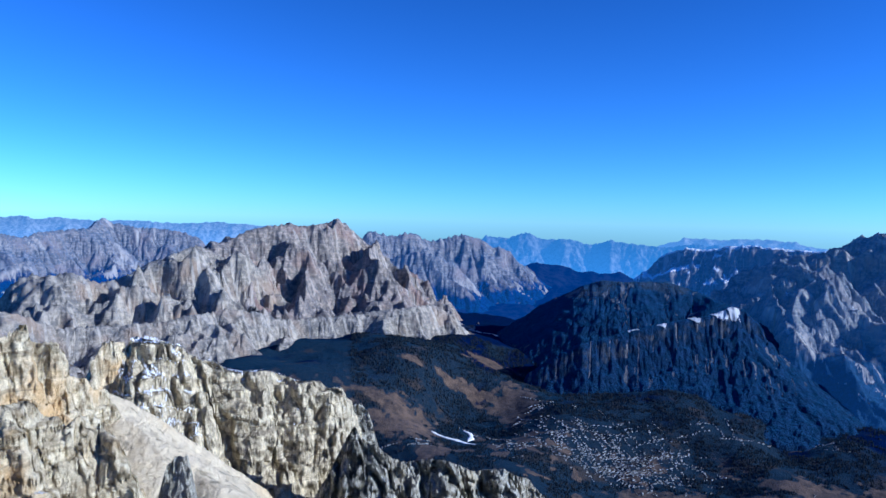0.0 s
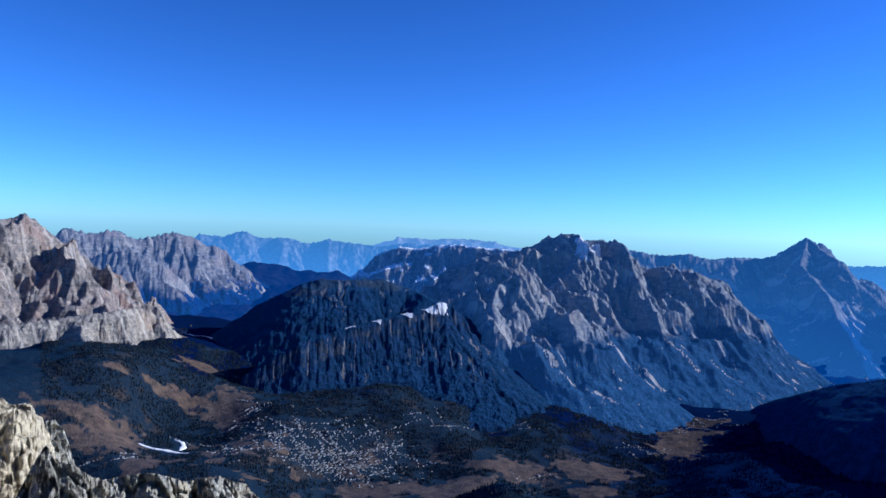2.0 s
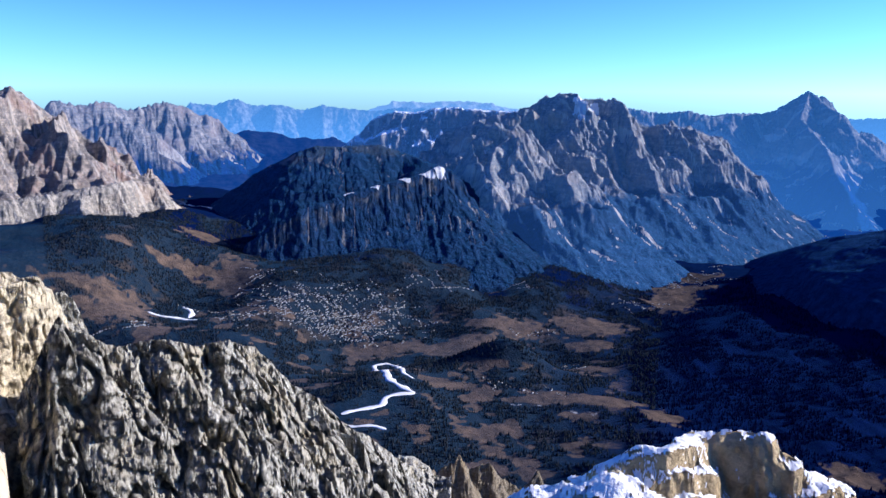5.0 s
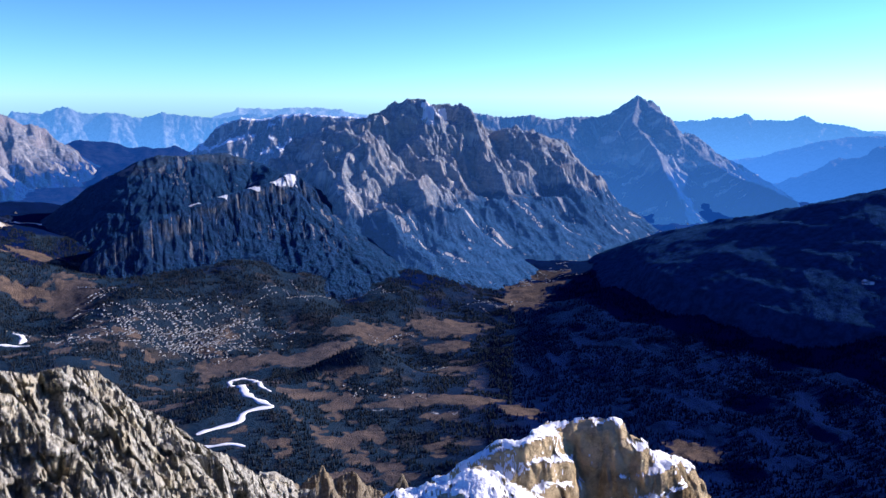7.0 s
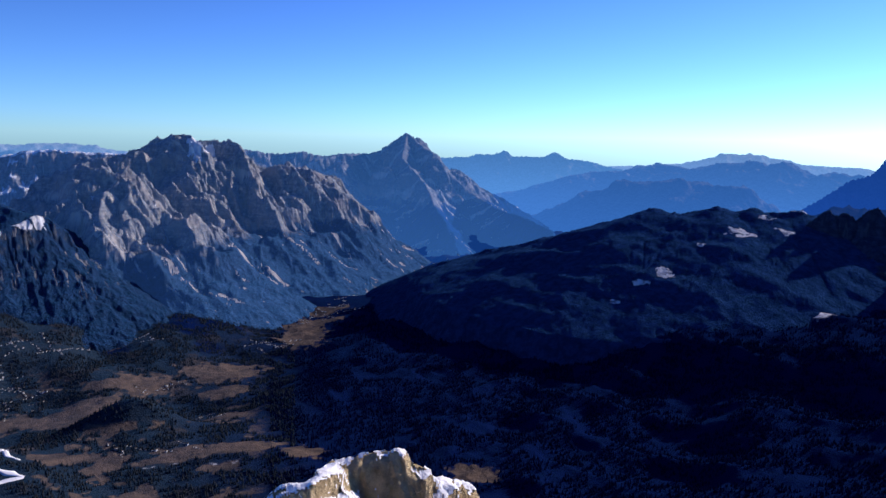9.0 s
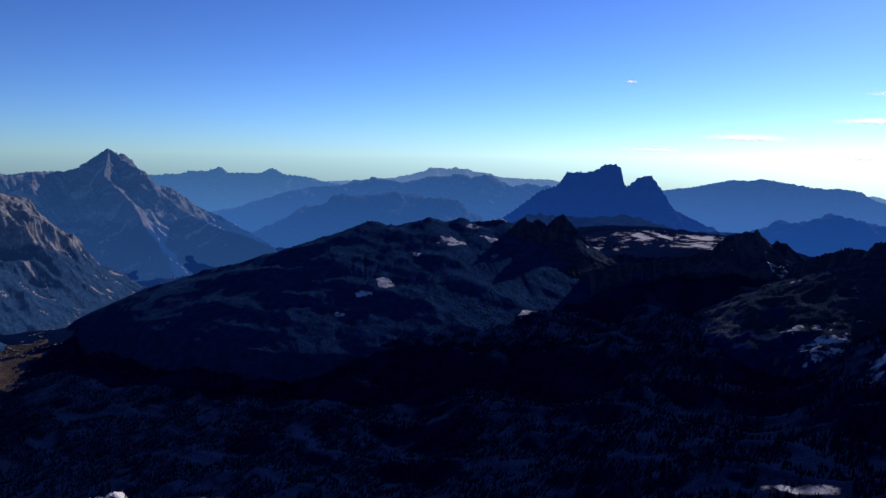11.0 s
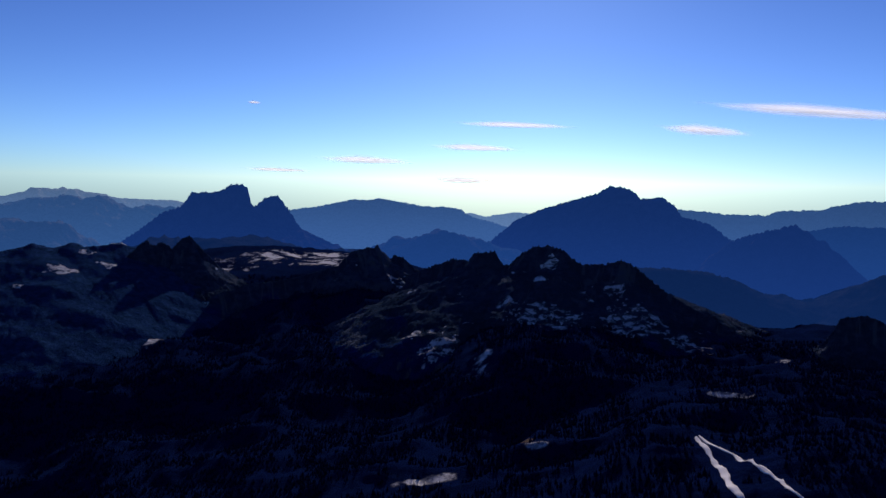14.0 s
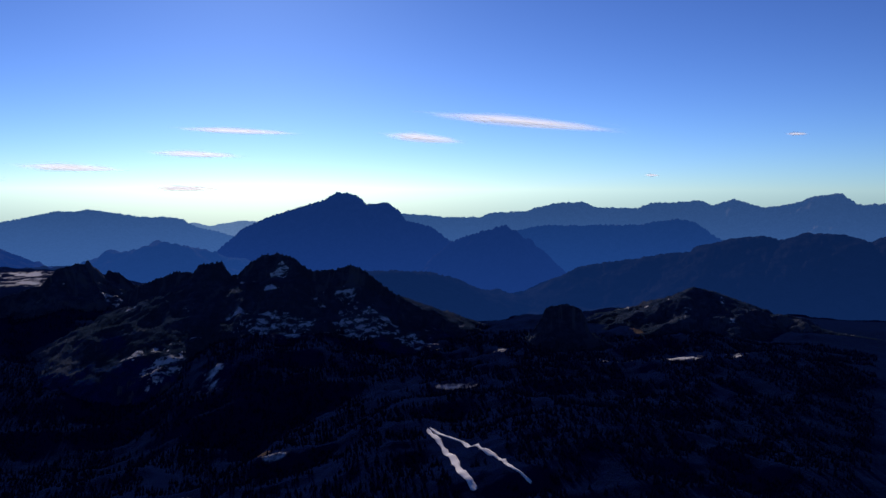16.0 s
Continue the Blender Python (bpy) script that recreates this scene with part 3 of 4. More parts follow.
WALL = [(0, 0), (24, 38), (60, 76), (130, 120), (330, 215)]
RANGE = [(0, 0), (30, 38), (90, 85), (260, 170)]
HILL = [(0, 0), (40, 16), (120, 55), (300, 150)]

massif("mountain", [[(64.98, 10, 2933), (66.53, 10.13, 3077), (68.11, 10.27, 3132), (69.7, 10.4, 3159), (70.72, 10.53, 3125), (71.73, 10.67, 3189), (72.74, 10.8, 3224), (73.45, 10.88, 3172), (74.62, 10.97, 2978), (75.47, 11.05, 2739), (76.74, 11.13, 2578), (77.38, 11.22, 2436), (78.44, 11.3, 2244), (80.14, 11.5, 2006)]], WALL, 0.06, "jagged reddish-grey limestone massif with many gullies", ROCK_RED, unit=11, seed=11, jag=3, fall_to=214, flute=1.0, crag=1.3, spur=7.5, erode=0.014, ribs=2)
massif("mountain", [[(51.52, 8.4, 2248), (53.46, 8.8, 2575), (54.8, 8.9, 2623), (56.87, 9, 2494), (58.11, 9.1, 2546), (59.73, 9.2, 2694), (61.57, 9.3, 2818), (62.88, 9.4, 2900), (64.41, 9.5, 2814), (65.79, 9.6, 2575), (67.79, 9.7, 2293), (69.41, 9.8, 2059)],
    [(62.88, 9.4, 2900), (64.63, 9.1, 2480), (66.23, 8.7, 2144), (67.84, 8.3, 1895)]], ALP, 0.06, "pale slanting limestone peak with bare scree slopes", ROCK_PALE, unit=11, seed=17, flute=1.0, crag=1.1, fall_to=208, spur=7.5, erode=0.014, ribs=2)
massif("mountain", [[(50.88, 7.6, 2390), (52.16, 7.7, 2333), (54.15, 7.8, 2189), (57.6, 7.9, 2185), (61.24, 8, 2213), (65.04, 8.3, 2284), (67.41, 8.4, 2229), (69.02, 8.5, 2137), (71.44, 8.6, 2155), (73.91, 8.7, 2171), (76.81, 8.8, 2235), (78.89, 8.9, 2256), (80.14, 9.3, 2236)]], [(0, 0), (14, 22), (30, 34), (70, 60), (140, 100)], 0.06, "row of pale rock walls above scree fans", ROCK_PALE, unit=10, seed=23, jag=3, flute=0.9, crag=1.0, fall_to=225, spur=6.0, erode=0.016, ribs=2)
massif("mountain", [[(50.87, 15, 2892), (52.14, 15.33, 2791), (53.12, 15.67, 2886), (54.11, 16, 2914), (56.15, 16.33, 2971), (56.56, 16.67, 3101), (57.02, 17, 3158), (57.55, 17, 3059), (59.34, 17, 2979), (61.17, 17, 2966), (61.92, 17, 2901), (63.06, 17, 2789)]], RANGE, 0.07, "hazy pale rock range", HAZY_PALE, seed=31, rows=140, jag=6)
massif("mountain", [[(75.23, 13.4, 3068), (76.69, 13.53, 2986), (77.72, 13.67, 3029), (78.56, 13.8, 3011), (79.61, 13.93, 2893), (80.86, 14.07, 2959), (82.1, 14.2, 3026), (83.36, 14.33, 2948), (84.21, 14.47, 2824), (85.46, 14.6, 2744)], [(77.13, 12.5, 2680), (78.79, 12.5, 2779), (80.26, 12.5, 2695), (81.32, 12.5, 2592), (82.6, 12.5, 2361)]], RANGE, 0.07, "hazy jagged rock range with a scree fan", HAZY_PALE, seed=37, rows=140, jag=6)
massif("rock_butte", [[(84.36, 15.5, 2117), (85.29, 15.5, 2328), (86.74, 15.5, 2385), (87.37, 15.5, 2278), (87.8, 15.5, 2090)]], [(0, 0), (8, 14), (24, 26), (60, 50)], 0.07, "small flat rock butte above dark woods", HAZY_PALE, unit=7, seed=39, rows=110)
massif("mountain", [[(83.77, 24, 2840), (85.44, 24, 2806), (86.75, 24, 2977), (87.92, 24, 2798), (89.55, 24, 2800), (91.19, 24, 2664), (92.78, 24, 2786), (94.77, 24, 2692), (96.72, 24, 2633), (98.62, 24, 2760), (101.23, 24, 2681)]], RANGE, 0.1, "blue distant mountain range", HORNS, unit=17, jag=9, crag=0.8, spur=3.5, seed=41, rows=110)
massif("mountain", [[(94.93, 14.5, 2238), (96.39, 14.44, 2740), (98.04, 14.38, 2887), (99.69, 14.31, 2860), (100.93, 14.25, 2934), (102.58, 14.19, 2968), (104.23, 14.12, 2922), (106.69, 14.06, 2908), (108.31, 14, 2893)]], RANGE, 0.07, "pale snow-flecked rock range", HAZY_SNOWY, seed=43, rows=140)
massif("mountain", [[(87.5, 10.8, 1750), (88.5, 10.6, 1880), (89.75, 10.2, 2087), (91.01, 10, 2373), (92.46, 10, 2537), (94.31, 10, 2529), (96.79, 10.2, 2540), (98.6, 10.1, 2450), (100.4, 9.7, 2350)]], [(0, 0), (30, 12), (80, 38), (150, 85), (230, 125)], 0.06, "dark wooded plateau below a rock massif", SHADED_WOODS, seed=47, rough=0.8, crag=0.4, low_crag=0.3, flute=0.3, unit=8, wide=140, erode=0.006, spur=0.8)
massif("mountain", [[(104.6, 8.85, 1750), (103.5, 8.95, 2050), (102.7, 9.0, 2260), (101.9, 8.95, 2360), (101.2, 8.88, 2400), (100.3, 8.75, 2330), (98, 8.55, 2262), (94.8, 8.3, 2165), (92.8, 8.15, 2090), (91, 8.0, 2020), (89, 7.95, 1900), (87.5, 7.9, 1740)]], [(0, 0), (4, 3), (14, 24), (30, 42), (60, 62), (100, 84), (150, 108)], 0.05, "dark wooded cliff line with a snowy top", SHADED_WOODS, seed=49, unit=7, rough=1.2, crag=0.35, low_crag=0.2, flute=0.35, fall_to=275, wide=140, erode=0.010, spur=0.8, patches=[(101.3, 8.86, 0.4, 0.1), (100.2, 8.75, 1.0, 0.05), (98.4, 8.6, 0.8, 0.03), (96.2, 8.42, 0.7, 0.03), (94.6, 8.3, 0.7, 0.03)])
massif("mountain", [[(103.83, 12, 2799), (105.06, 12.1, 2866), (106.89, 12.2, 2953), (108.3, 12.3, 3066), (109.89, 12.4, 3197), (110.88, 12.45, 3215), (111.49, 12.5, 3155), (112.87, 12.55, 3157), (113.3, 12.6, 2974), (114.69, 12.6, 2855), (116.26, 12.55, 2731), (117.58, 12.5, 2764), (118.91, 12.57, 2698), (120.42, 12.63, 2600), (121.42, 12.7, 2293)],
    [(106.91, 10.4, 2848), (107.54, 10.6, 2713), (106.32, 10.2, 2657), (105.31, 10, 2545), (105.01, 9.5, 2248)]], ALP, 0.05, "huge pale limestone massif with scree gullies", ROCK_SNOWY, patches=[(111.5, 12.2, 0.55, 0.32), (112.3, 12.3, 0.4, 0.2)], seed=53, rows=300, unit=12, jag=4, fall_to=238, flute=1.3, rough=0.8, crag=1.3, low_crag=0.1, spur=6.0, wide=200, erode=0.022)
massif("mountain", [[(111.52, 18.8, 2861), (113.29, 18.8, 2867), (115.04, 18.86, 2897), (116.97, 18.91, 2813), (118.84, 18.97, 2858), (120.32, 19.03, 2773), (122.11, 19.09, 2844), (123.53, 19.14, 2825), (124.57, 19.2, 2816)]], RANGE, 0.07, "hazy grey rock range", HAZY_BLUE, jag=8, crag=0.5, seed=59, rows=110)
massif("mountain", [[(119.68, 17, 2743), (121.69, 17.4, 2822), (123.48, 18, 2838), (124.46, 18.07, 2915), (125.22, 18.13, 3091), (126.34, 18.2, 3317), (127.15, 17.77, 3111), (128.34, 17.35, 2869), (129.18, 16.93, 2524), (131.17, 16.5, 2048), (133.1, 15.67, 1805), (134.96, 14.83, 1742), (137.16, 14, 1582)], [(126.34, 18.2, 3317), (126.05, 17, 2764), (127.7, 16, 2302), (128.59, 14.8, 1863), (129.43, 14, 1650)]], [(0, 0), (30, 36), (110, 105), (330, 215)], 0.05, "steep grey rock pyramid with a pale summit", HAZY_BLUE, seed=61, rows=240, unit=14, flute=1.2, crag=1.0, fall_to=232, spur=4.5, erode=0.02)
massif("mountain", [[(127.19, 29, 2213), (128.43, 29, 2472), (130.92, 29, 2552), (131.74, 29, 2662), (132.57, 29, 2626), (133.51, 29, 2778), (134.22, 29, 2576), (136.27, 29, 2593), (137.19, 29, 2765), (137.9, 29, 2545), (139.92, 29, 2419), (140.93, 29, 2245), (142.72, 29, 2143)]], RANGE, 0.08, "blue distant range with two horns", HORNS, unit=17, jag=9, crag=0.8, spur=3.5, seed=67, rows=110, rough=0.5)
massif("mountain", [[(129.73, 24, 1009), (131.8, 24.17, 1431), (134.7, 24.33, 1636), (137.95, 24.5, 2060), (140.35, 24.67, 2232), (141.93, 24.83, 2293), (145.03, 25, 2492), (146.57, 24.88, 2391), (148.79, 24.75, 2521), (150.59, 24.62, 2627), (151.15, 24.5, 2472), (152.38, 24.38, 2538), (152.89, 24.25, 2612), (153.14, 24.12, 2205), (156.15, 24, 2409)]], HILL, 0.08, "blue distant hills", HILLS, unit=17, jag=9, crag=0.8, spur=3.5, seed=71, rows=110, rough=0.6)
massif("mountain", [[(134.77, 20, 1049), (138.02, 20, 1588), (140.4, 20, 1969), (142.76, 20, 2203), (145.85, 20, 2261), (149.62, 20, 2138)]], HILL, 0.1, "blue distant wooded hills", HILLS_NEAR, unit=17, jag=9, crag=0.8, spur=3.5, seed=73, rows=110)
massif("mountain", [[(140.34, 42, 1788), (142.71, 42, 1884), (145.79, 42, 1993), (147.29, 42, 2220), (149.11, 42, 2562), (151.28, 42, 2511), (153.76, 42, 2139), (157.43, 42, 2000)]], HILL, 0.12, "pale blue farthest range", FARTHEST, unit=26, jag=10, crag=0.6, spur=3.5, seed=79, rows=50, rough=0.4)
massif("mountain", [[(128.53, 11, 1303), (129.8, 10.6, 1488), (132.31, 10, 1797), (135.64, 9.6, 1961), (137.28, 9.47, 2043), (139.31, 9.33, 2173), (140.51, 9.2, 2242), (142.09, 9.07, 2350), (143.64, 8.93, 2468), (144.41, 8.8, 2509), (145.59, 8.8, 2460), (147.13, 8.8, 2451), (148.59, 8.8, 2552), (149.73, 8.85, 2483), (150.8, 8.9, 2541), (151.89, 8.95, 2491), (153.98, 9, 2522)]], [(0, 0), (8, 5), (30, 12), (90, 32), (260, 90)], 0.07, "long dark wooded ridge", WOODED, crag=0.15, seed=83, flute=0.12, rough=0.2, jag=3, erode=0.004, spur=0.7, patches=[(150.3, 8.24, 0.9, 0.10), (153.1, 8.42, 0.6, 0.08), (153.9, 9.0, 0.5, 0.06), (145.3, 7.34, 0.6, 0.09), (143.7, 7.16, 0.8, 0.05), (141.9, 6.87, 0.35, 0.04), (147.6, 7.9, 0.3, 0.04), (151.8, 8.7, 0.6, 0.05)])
massif("mountain", [[(153.32, 8.6, 2295), (154.15, 8.62, 2389), (154.97, 8.64, 2515), (155.6, 8.66, 2585), (156.02, 8.68, 2520), (156.64, 8.7, 2552), (157.28, 8.72, 2482), (157.89, 8.74, 2590), (158.43, 8.76, 2622), (159.16, 8.78, 2481), (160.23, 8.8, 2308)]], [(0, 0), (5, 12), (14, 28), (50, 50), (120, 80)], 0.045, "dark serrated rock ridge", SHADED_ROCK, crag=0.6, rough=0.6, erode=0.015, spur=1.2, unit=4, seed=89, jag=4)
massif("mountain", [[(159.99, 7.8, 2105), (162.21, 7.93, 2184), (165.27, 8.07, 2222), (167.22, 8.2, 2275), (168.81, 8.26, 2336), (169.82, 8.32, 2478), (171.03, 8.38, 2526), (171.47, 8.44, 2508), (171.76, 8.5, 2552), (171.96, 8.52, 2439), (172.45, 8.53, 2327), (172.94, 8.55, 2436), (173.68, 8.57, 2397), (174.51, 8.58, 2271), (175.75, 8.6, 2205)]], [(0, 0), (4, 9), (14, 22), (60, 46), (160, 84)], 0.055, "dark tilted rock plateau rim", SHADED_ROCK, crag=0.6, rough=0.6, erode=0.015, spur=1.2, unit=7, seed=97, jag=2, patches=[(161.0, 8.45, 1.2, 0.15), (173.4, 8.05, 0.8, 0.12), (174.6, 8.3, 0.6, 0.06), (164.0, 8.3, 1.5, 0.05)])
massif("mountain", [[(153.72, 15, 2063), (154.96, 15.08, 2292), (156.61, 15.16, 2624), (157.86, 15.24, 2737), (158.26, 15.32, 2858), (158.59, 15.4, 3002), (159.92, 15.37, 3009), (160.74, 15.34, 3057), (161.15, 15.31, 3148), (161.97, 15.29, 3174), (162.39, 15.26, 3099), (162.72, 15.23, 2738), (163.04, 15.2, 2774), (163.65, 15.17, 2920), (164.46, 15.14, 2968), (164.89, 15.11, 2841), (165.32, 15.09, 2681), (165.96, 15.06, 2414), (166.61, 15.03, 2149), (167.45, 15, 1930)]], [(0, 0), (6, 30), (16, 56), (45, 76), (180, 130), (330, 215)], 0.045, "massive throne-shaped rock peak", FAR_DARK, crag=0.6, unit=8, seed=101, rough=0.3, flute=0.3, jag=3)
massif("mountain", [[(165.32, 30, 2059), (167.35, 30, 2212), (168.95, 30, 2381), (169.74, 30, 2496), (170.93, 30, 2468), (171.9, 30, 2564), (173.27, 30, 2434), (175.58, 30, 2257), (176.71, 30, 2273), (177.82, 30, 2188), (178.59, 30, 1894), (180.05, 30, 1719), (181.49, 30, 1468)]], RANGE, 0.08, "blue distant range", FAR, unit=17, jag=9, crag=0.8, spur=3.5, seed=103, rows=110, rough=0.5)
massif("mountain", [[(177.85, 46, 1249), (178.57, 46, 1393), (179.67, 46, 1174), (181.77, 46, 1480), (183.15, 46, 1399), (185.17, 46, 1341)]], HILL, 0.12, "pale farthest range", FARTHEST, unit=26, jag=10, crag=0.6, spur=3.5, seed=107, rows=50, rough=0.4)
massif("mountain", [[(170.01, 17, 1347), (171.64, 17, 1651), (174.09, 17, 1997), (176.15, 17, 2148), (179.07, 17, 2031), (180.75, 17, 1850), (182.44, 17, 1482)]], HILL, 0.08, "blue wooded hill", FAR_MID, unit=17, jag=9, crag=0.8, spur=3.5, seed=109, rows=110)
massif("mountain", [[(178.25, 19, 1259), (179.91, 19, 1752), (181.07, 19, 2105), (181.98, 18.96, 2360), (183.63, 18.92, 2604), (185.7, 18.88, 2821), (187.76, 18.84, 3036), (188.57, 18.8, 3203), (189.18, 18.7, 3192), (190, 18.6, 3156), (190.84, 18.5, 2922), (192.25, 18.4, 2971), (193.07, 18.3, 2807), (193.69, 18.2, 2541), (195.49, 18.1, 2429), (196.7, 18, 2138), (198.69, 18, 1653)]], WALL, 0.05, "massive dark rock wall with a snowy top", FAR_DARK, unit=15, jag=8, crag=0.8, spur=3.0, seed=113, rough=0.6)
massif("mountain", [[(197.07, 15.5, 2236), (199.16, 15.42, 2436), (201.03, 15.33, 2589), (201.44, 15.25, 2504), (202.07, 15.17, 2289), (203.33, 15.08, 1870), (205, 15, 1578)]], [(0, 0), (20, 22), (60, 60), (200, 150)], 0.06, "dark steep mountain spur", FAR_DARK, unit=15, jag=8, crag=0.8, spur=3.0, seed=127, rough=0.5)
massif("mountain", [[(174.09, 7.6, 2326), (175.75, 7.5, 2426), (177.41, 7.4, 2514), (178.46, 7.3, 2503), (178.91, 7.2, 2588), (179.7, 7.17, 2602), (180.42, 7.14, 2621), (180.64, 7.11, 2494), (181.52, 7.09, 2507), (182.43, 7.06, 2616), (183.05, 7.03, 2671), (184.43, 7, 2697), (185.35, 6.96, 2656), (186.62, 6.92, 2546), (188.28, 6.88, 2555), (189.72, 6.84, 2598), (190.76, 6.8, 2536), (192.84, 6.64, 2368), (194.49, 6.48, 2280), (196.91, 6.32, 2181), (198.9, 6.16, 2081), (199.79, 6, 2011)]], [(0, 0), (4, 10), (12, 20), (60, 40), (160, 75)], 0.05, "dark rock towers above snow-dusted slopes", SHADED_ROCK, crag=0.6, rough=0.6, erode=0.015, spur=1.2, unit=6, seed=131, jag=3, patches=[(184.4, 6.1, 2.6, 0.16), (190.6, 6.15, 2.4, 0.2), (194.3, 5.95, 1.2, 0.1), (176.4, 5.78, 1.6, 0.14), (175.3, 6.05, 1.7, 0.08), (181.6, 6.36, 1.0, 0.05), (178.5, 5.3, 1.0, 0.1), (189.1, 6.6, 0.8, 0.1), (184.5, 6.9, 0.6, 0.05)])
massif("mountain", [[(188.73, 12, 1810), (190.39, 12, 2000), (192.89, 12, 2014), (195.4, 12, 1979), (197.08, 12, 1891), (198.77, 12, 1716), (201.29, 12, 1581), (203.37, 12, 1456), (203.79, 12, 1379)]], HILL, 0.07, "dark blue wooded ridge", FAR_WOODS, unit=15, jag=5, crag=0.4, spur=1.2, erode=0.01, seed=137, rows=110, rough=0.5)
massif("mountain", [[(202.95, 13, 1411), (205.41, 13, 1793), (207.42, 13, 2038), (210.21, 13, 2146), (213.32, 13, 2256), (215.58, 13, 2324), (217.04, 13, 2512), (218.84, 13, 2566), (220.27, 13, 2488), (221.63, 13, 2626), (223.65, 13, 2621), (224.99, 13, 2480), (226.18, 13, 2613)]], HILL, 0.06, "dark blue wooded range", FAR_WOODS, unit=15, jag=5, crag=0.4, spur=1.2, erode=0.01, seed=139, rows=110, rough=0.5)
massif("rock_tower", [[(200.48, 5.9, 2036), (202.36, 5.9, 2119), (203.19, 5.9, 2195), (203.68, 5.9, 2275), (204, 5.9, 2366), (204.82, 5.9, 2386), (205.56, 5.9, 2396), (206.46, 5.9, 2369), (206.92, 5.9, 2310), (207.18, 5.9, 2207), (207.52, 5.9, 2135)]], [(0, 0), (3, 12), (7, 20), (30, 34), (80, 60)], 0.04, "dark square rock tower on a grassy saddle", SHADED_ROCK, crag=0.6, rough=0.6, erode=0.015, spur=1.2, unit=4, seed=149, rows=140)
massif("mountain", [[(207.09, 7, 2075), (210.31, 7, 2131), (211.87, 7, 2210), (213.02, 7, 2296), (213.77, 7, 2374), (214.53, 7, 2417), (215.67, 7, 2384), (217.18, 7, 2272), (218.3, 7, 2208), (220.09, 7, 2217), (221.51, 7, 2163), (223.57, 7, 2100), (226.45, 7, 2069)]], [(0, 0), (20, 8), (60, 26), (160, 60)], 0.06, "dark grassy hill", SHADED_ROCK, crag=0.6, rough=0.6, erode=0.015, spur=1.2, seed=151, unit=9, patches=[(218.0, 5.6, 1.5, 0.1), (215.0, 6.1, 0.8, 0.06)])
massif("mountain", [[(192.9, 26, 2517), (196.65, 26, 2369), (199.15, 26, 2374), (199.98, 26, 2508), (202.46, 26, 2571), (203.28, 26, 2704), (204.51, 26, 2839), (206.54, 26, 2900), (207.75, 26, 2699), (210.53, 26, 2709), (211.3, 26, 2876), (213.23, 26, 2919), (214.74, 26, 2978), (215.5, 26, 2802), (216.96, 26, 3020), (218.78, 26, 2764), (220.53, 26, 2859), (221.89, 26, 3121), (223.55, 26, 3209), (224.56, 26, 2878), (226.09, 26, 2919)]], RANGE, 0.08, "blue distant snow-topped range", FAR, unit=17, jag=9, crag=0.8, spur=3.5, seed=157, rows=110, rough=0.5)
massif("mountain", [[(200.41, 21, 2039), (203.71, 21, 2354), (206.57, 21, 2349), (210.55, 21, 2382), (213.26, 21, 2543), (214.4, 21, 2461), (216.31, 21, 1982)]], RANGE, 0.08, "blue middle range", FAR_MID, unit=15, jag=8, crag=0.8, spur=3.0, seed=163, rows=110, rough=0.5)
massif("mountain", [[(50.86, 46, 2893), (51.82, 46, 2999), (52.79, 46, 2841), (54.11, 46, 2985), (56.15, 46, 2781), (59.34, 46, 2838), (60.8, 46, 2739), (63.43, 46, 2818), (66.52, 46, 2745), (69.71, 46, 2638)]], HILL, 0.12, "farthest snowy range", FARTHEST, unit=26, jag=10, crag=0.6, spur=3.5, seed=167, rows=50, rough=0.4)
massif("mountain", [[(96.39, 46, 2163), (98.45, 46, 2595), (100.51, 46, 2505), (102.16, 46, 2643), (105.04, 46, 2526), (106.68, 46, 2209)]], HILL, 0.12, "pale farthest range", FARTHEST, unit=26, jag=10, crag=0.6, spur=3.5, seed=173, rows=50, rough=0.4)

# ---- crags close by ----
CRAG = dict(fine_gain=0.62, lumpy=True, tall=0.75, grain=1.4, category="rock", group="crags below the summit", base=-50)
massif("crag", [[(49.63, 0.27, 3205), (50.88, 0.28, 3205), (52.16, 0.28, 3207), (52.82, 0.29, 3202), (54.15, 0.29, 3202), (54.32, 0.29, 3199), (54.76, 0.3, 3195), (54.91, 0.3, 3188), (55.87, 0.3, 3185), (57.11, 0.31, 3178), (57.65, 0.31, 3172), (58.19, 0.31, 3166)]], [(0, 0), (0.25, 1.2), (0.7, 2.8), (2.2, 4.2), (6, 9)], 0.05, "yellow banded limestone crag with stepped ledges", CRAG_YELLOW,
       unit=1.1, rows=330, seed=201, erode=0.006, spur=1.2, broken=0.4, bed=0.6, beds=0.8, wide=1.5, crag=0.65, clefts=1.6, flute=0.2, **CRAG)
massif("crag", [[(49.03, 0.2, 3203), (50.9, 0.2, 3201), (52.18, 0.21, 3198), (53.17, 0.21, 3196), (55.2, 0.21, 3192), (56.41, 0.22, 3191), (57.3, 0.22, 3190), (57.85, 0.21, 3185), (58.59, 0.21, 3178), (59.34, 0.2, 3172)]], [(0, 0), (0.25, 0.5), (0.8, 2.0), (2, 3.6), (5, 8)], 0.05, "ochre limestone buttress with broken ribs", CRAG_YELLOW,
       unit=1.0, rows=330, seed=207, erode=0.006, spur=1.2, broken=0.4, bed=0.5, beds=0.7, wide=1.2, crag=0.65, clefts=1.6, flute=0.2, **CRAG)
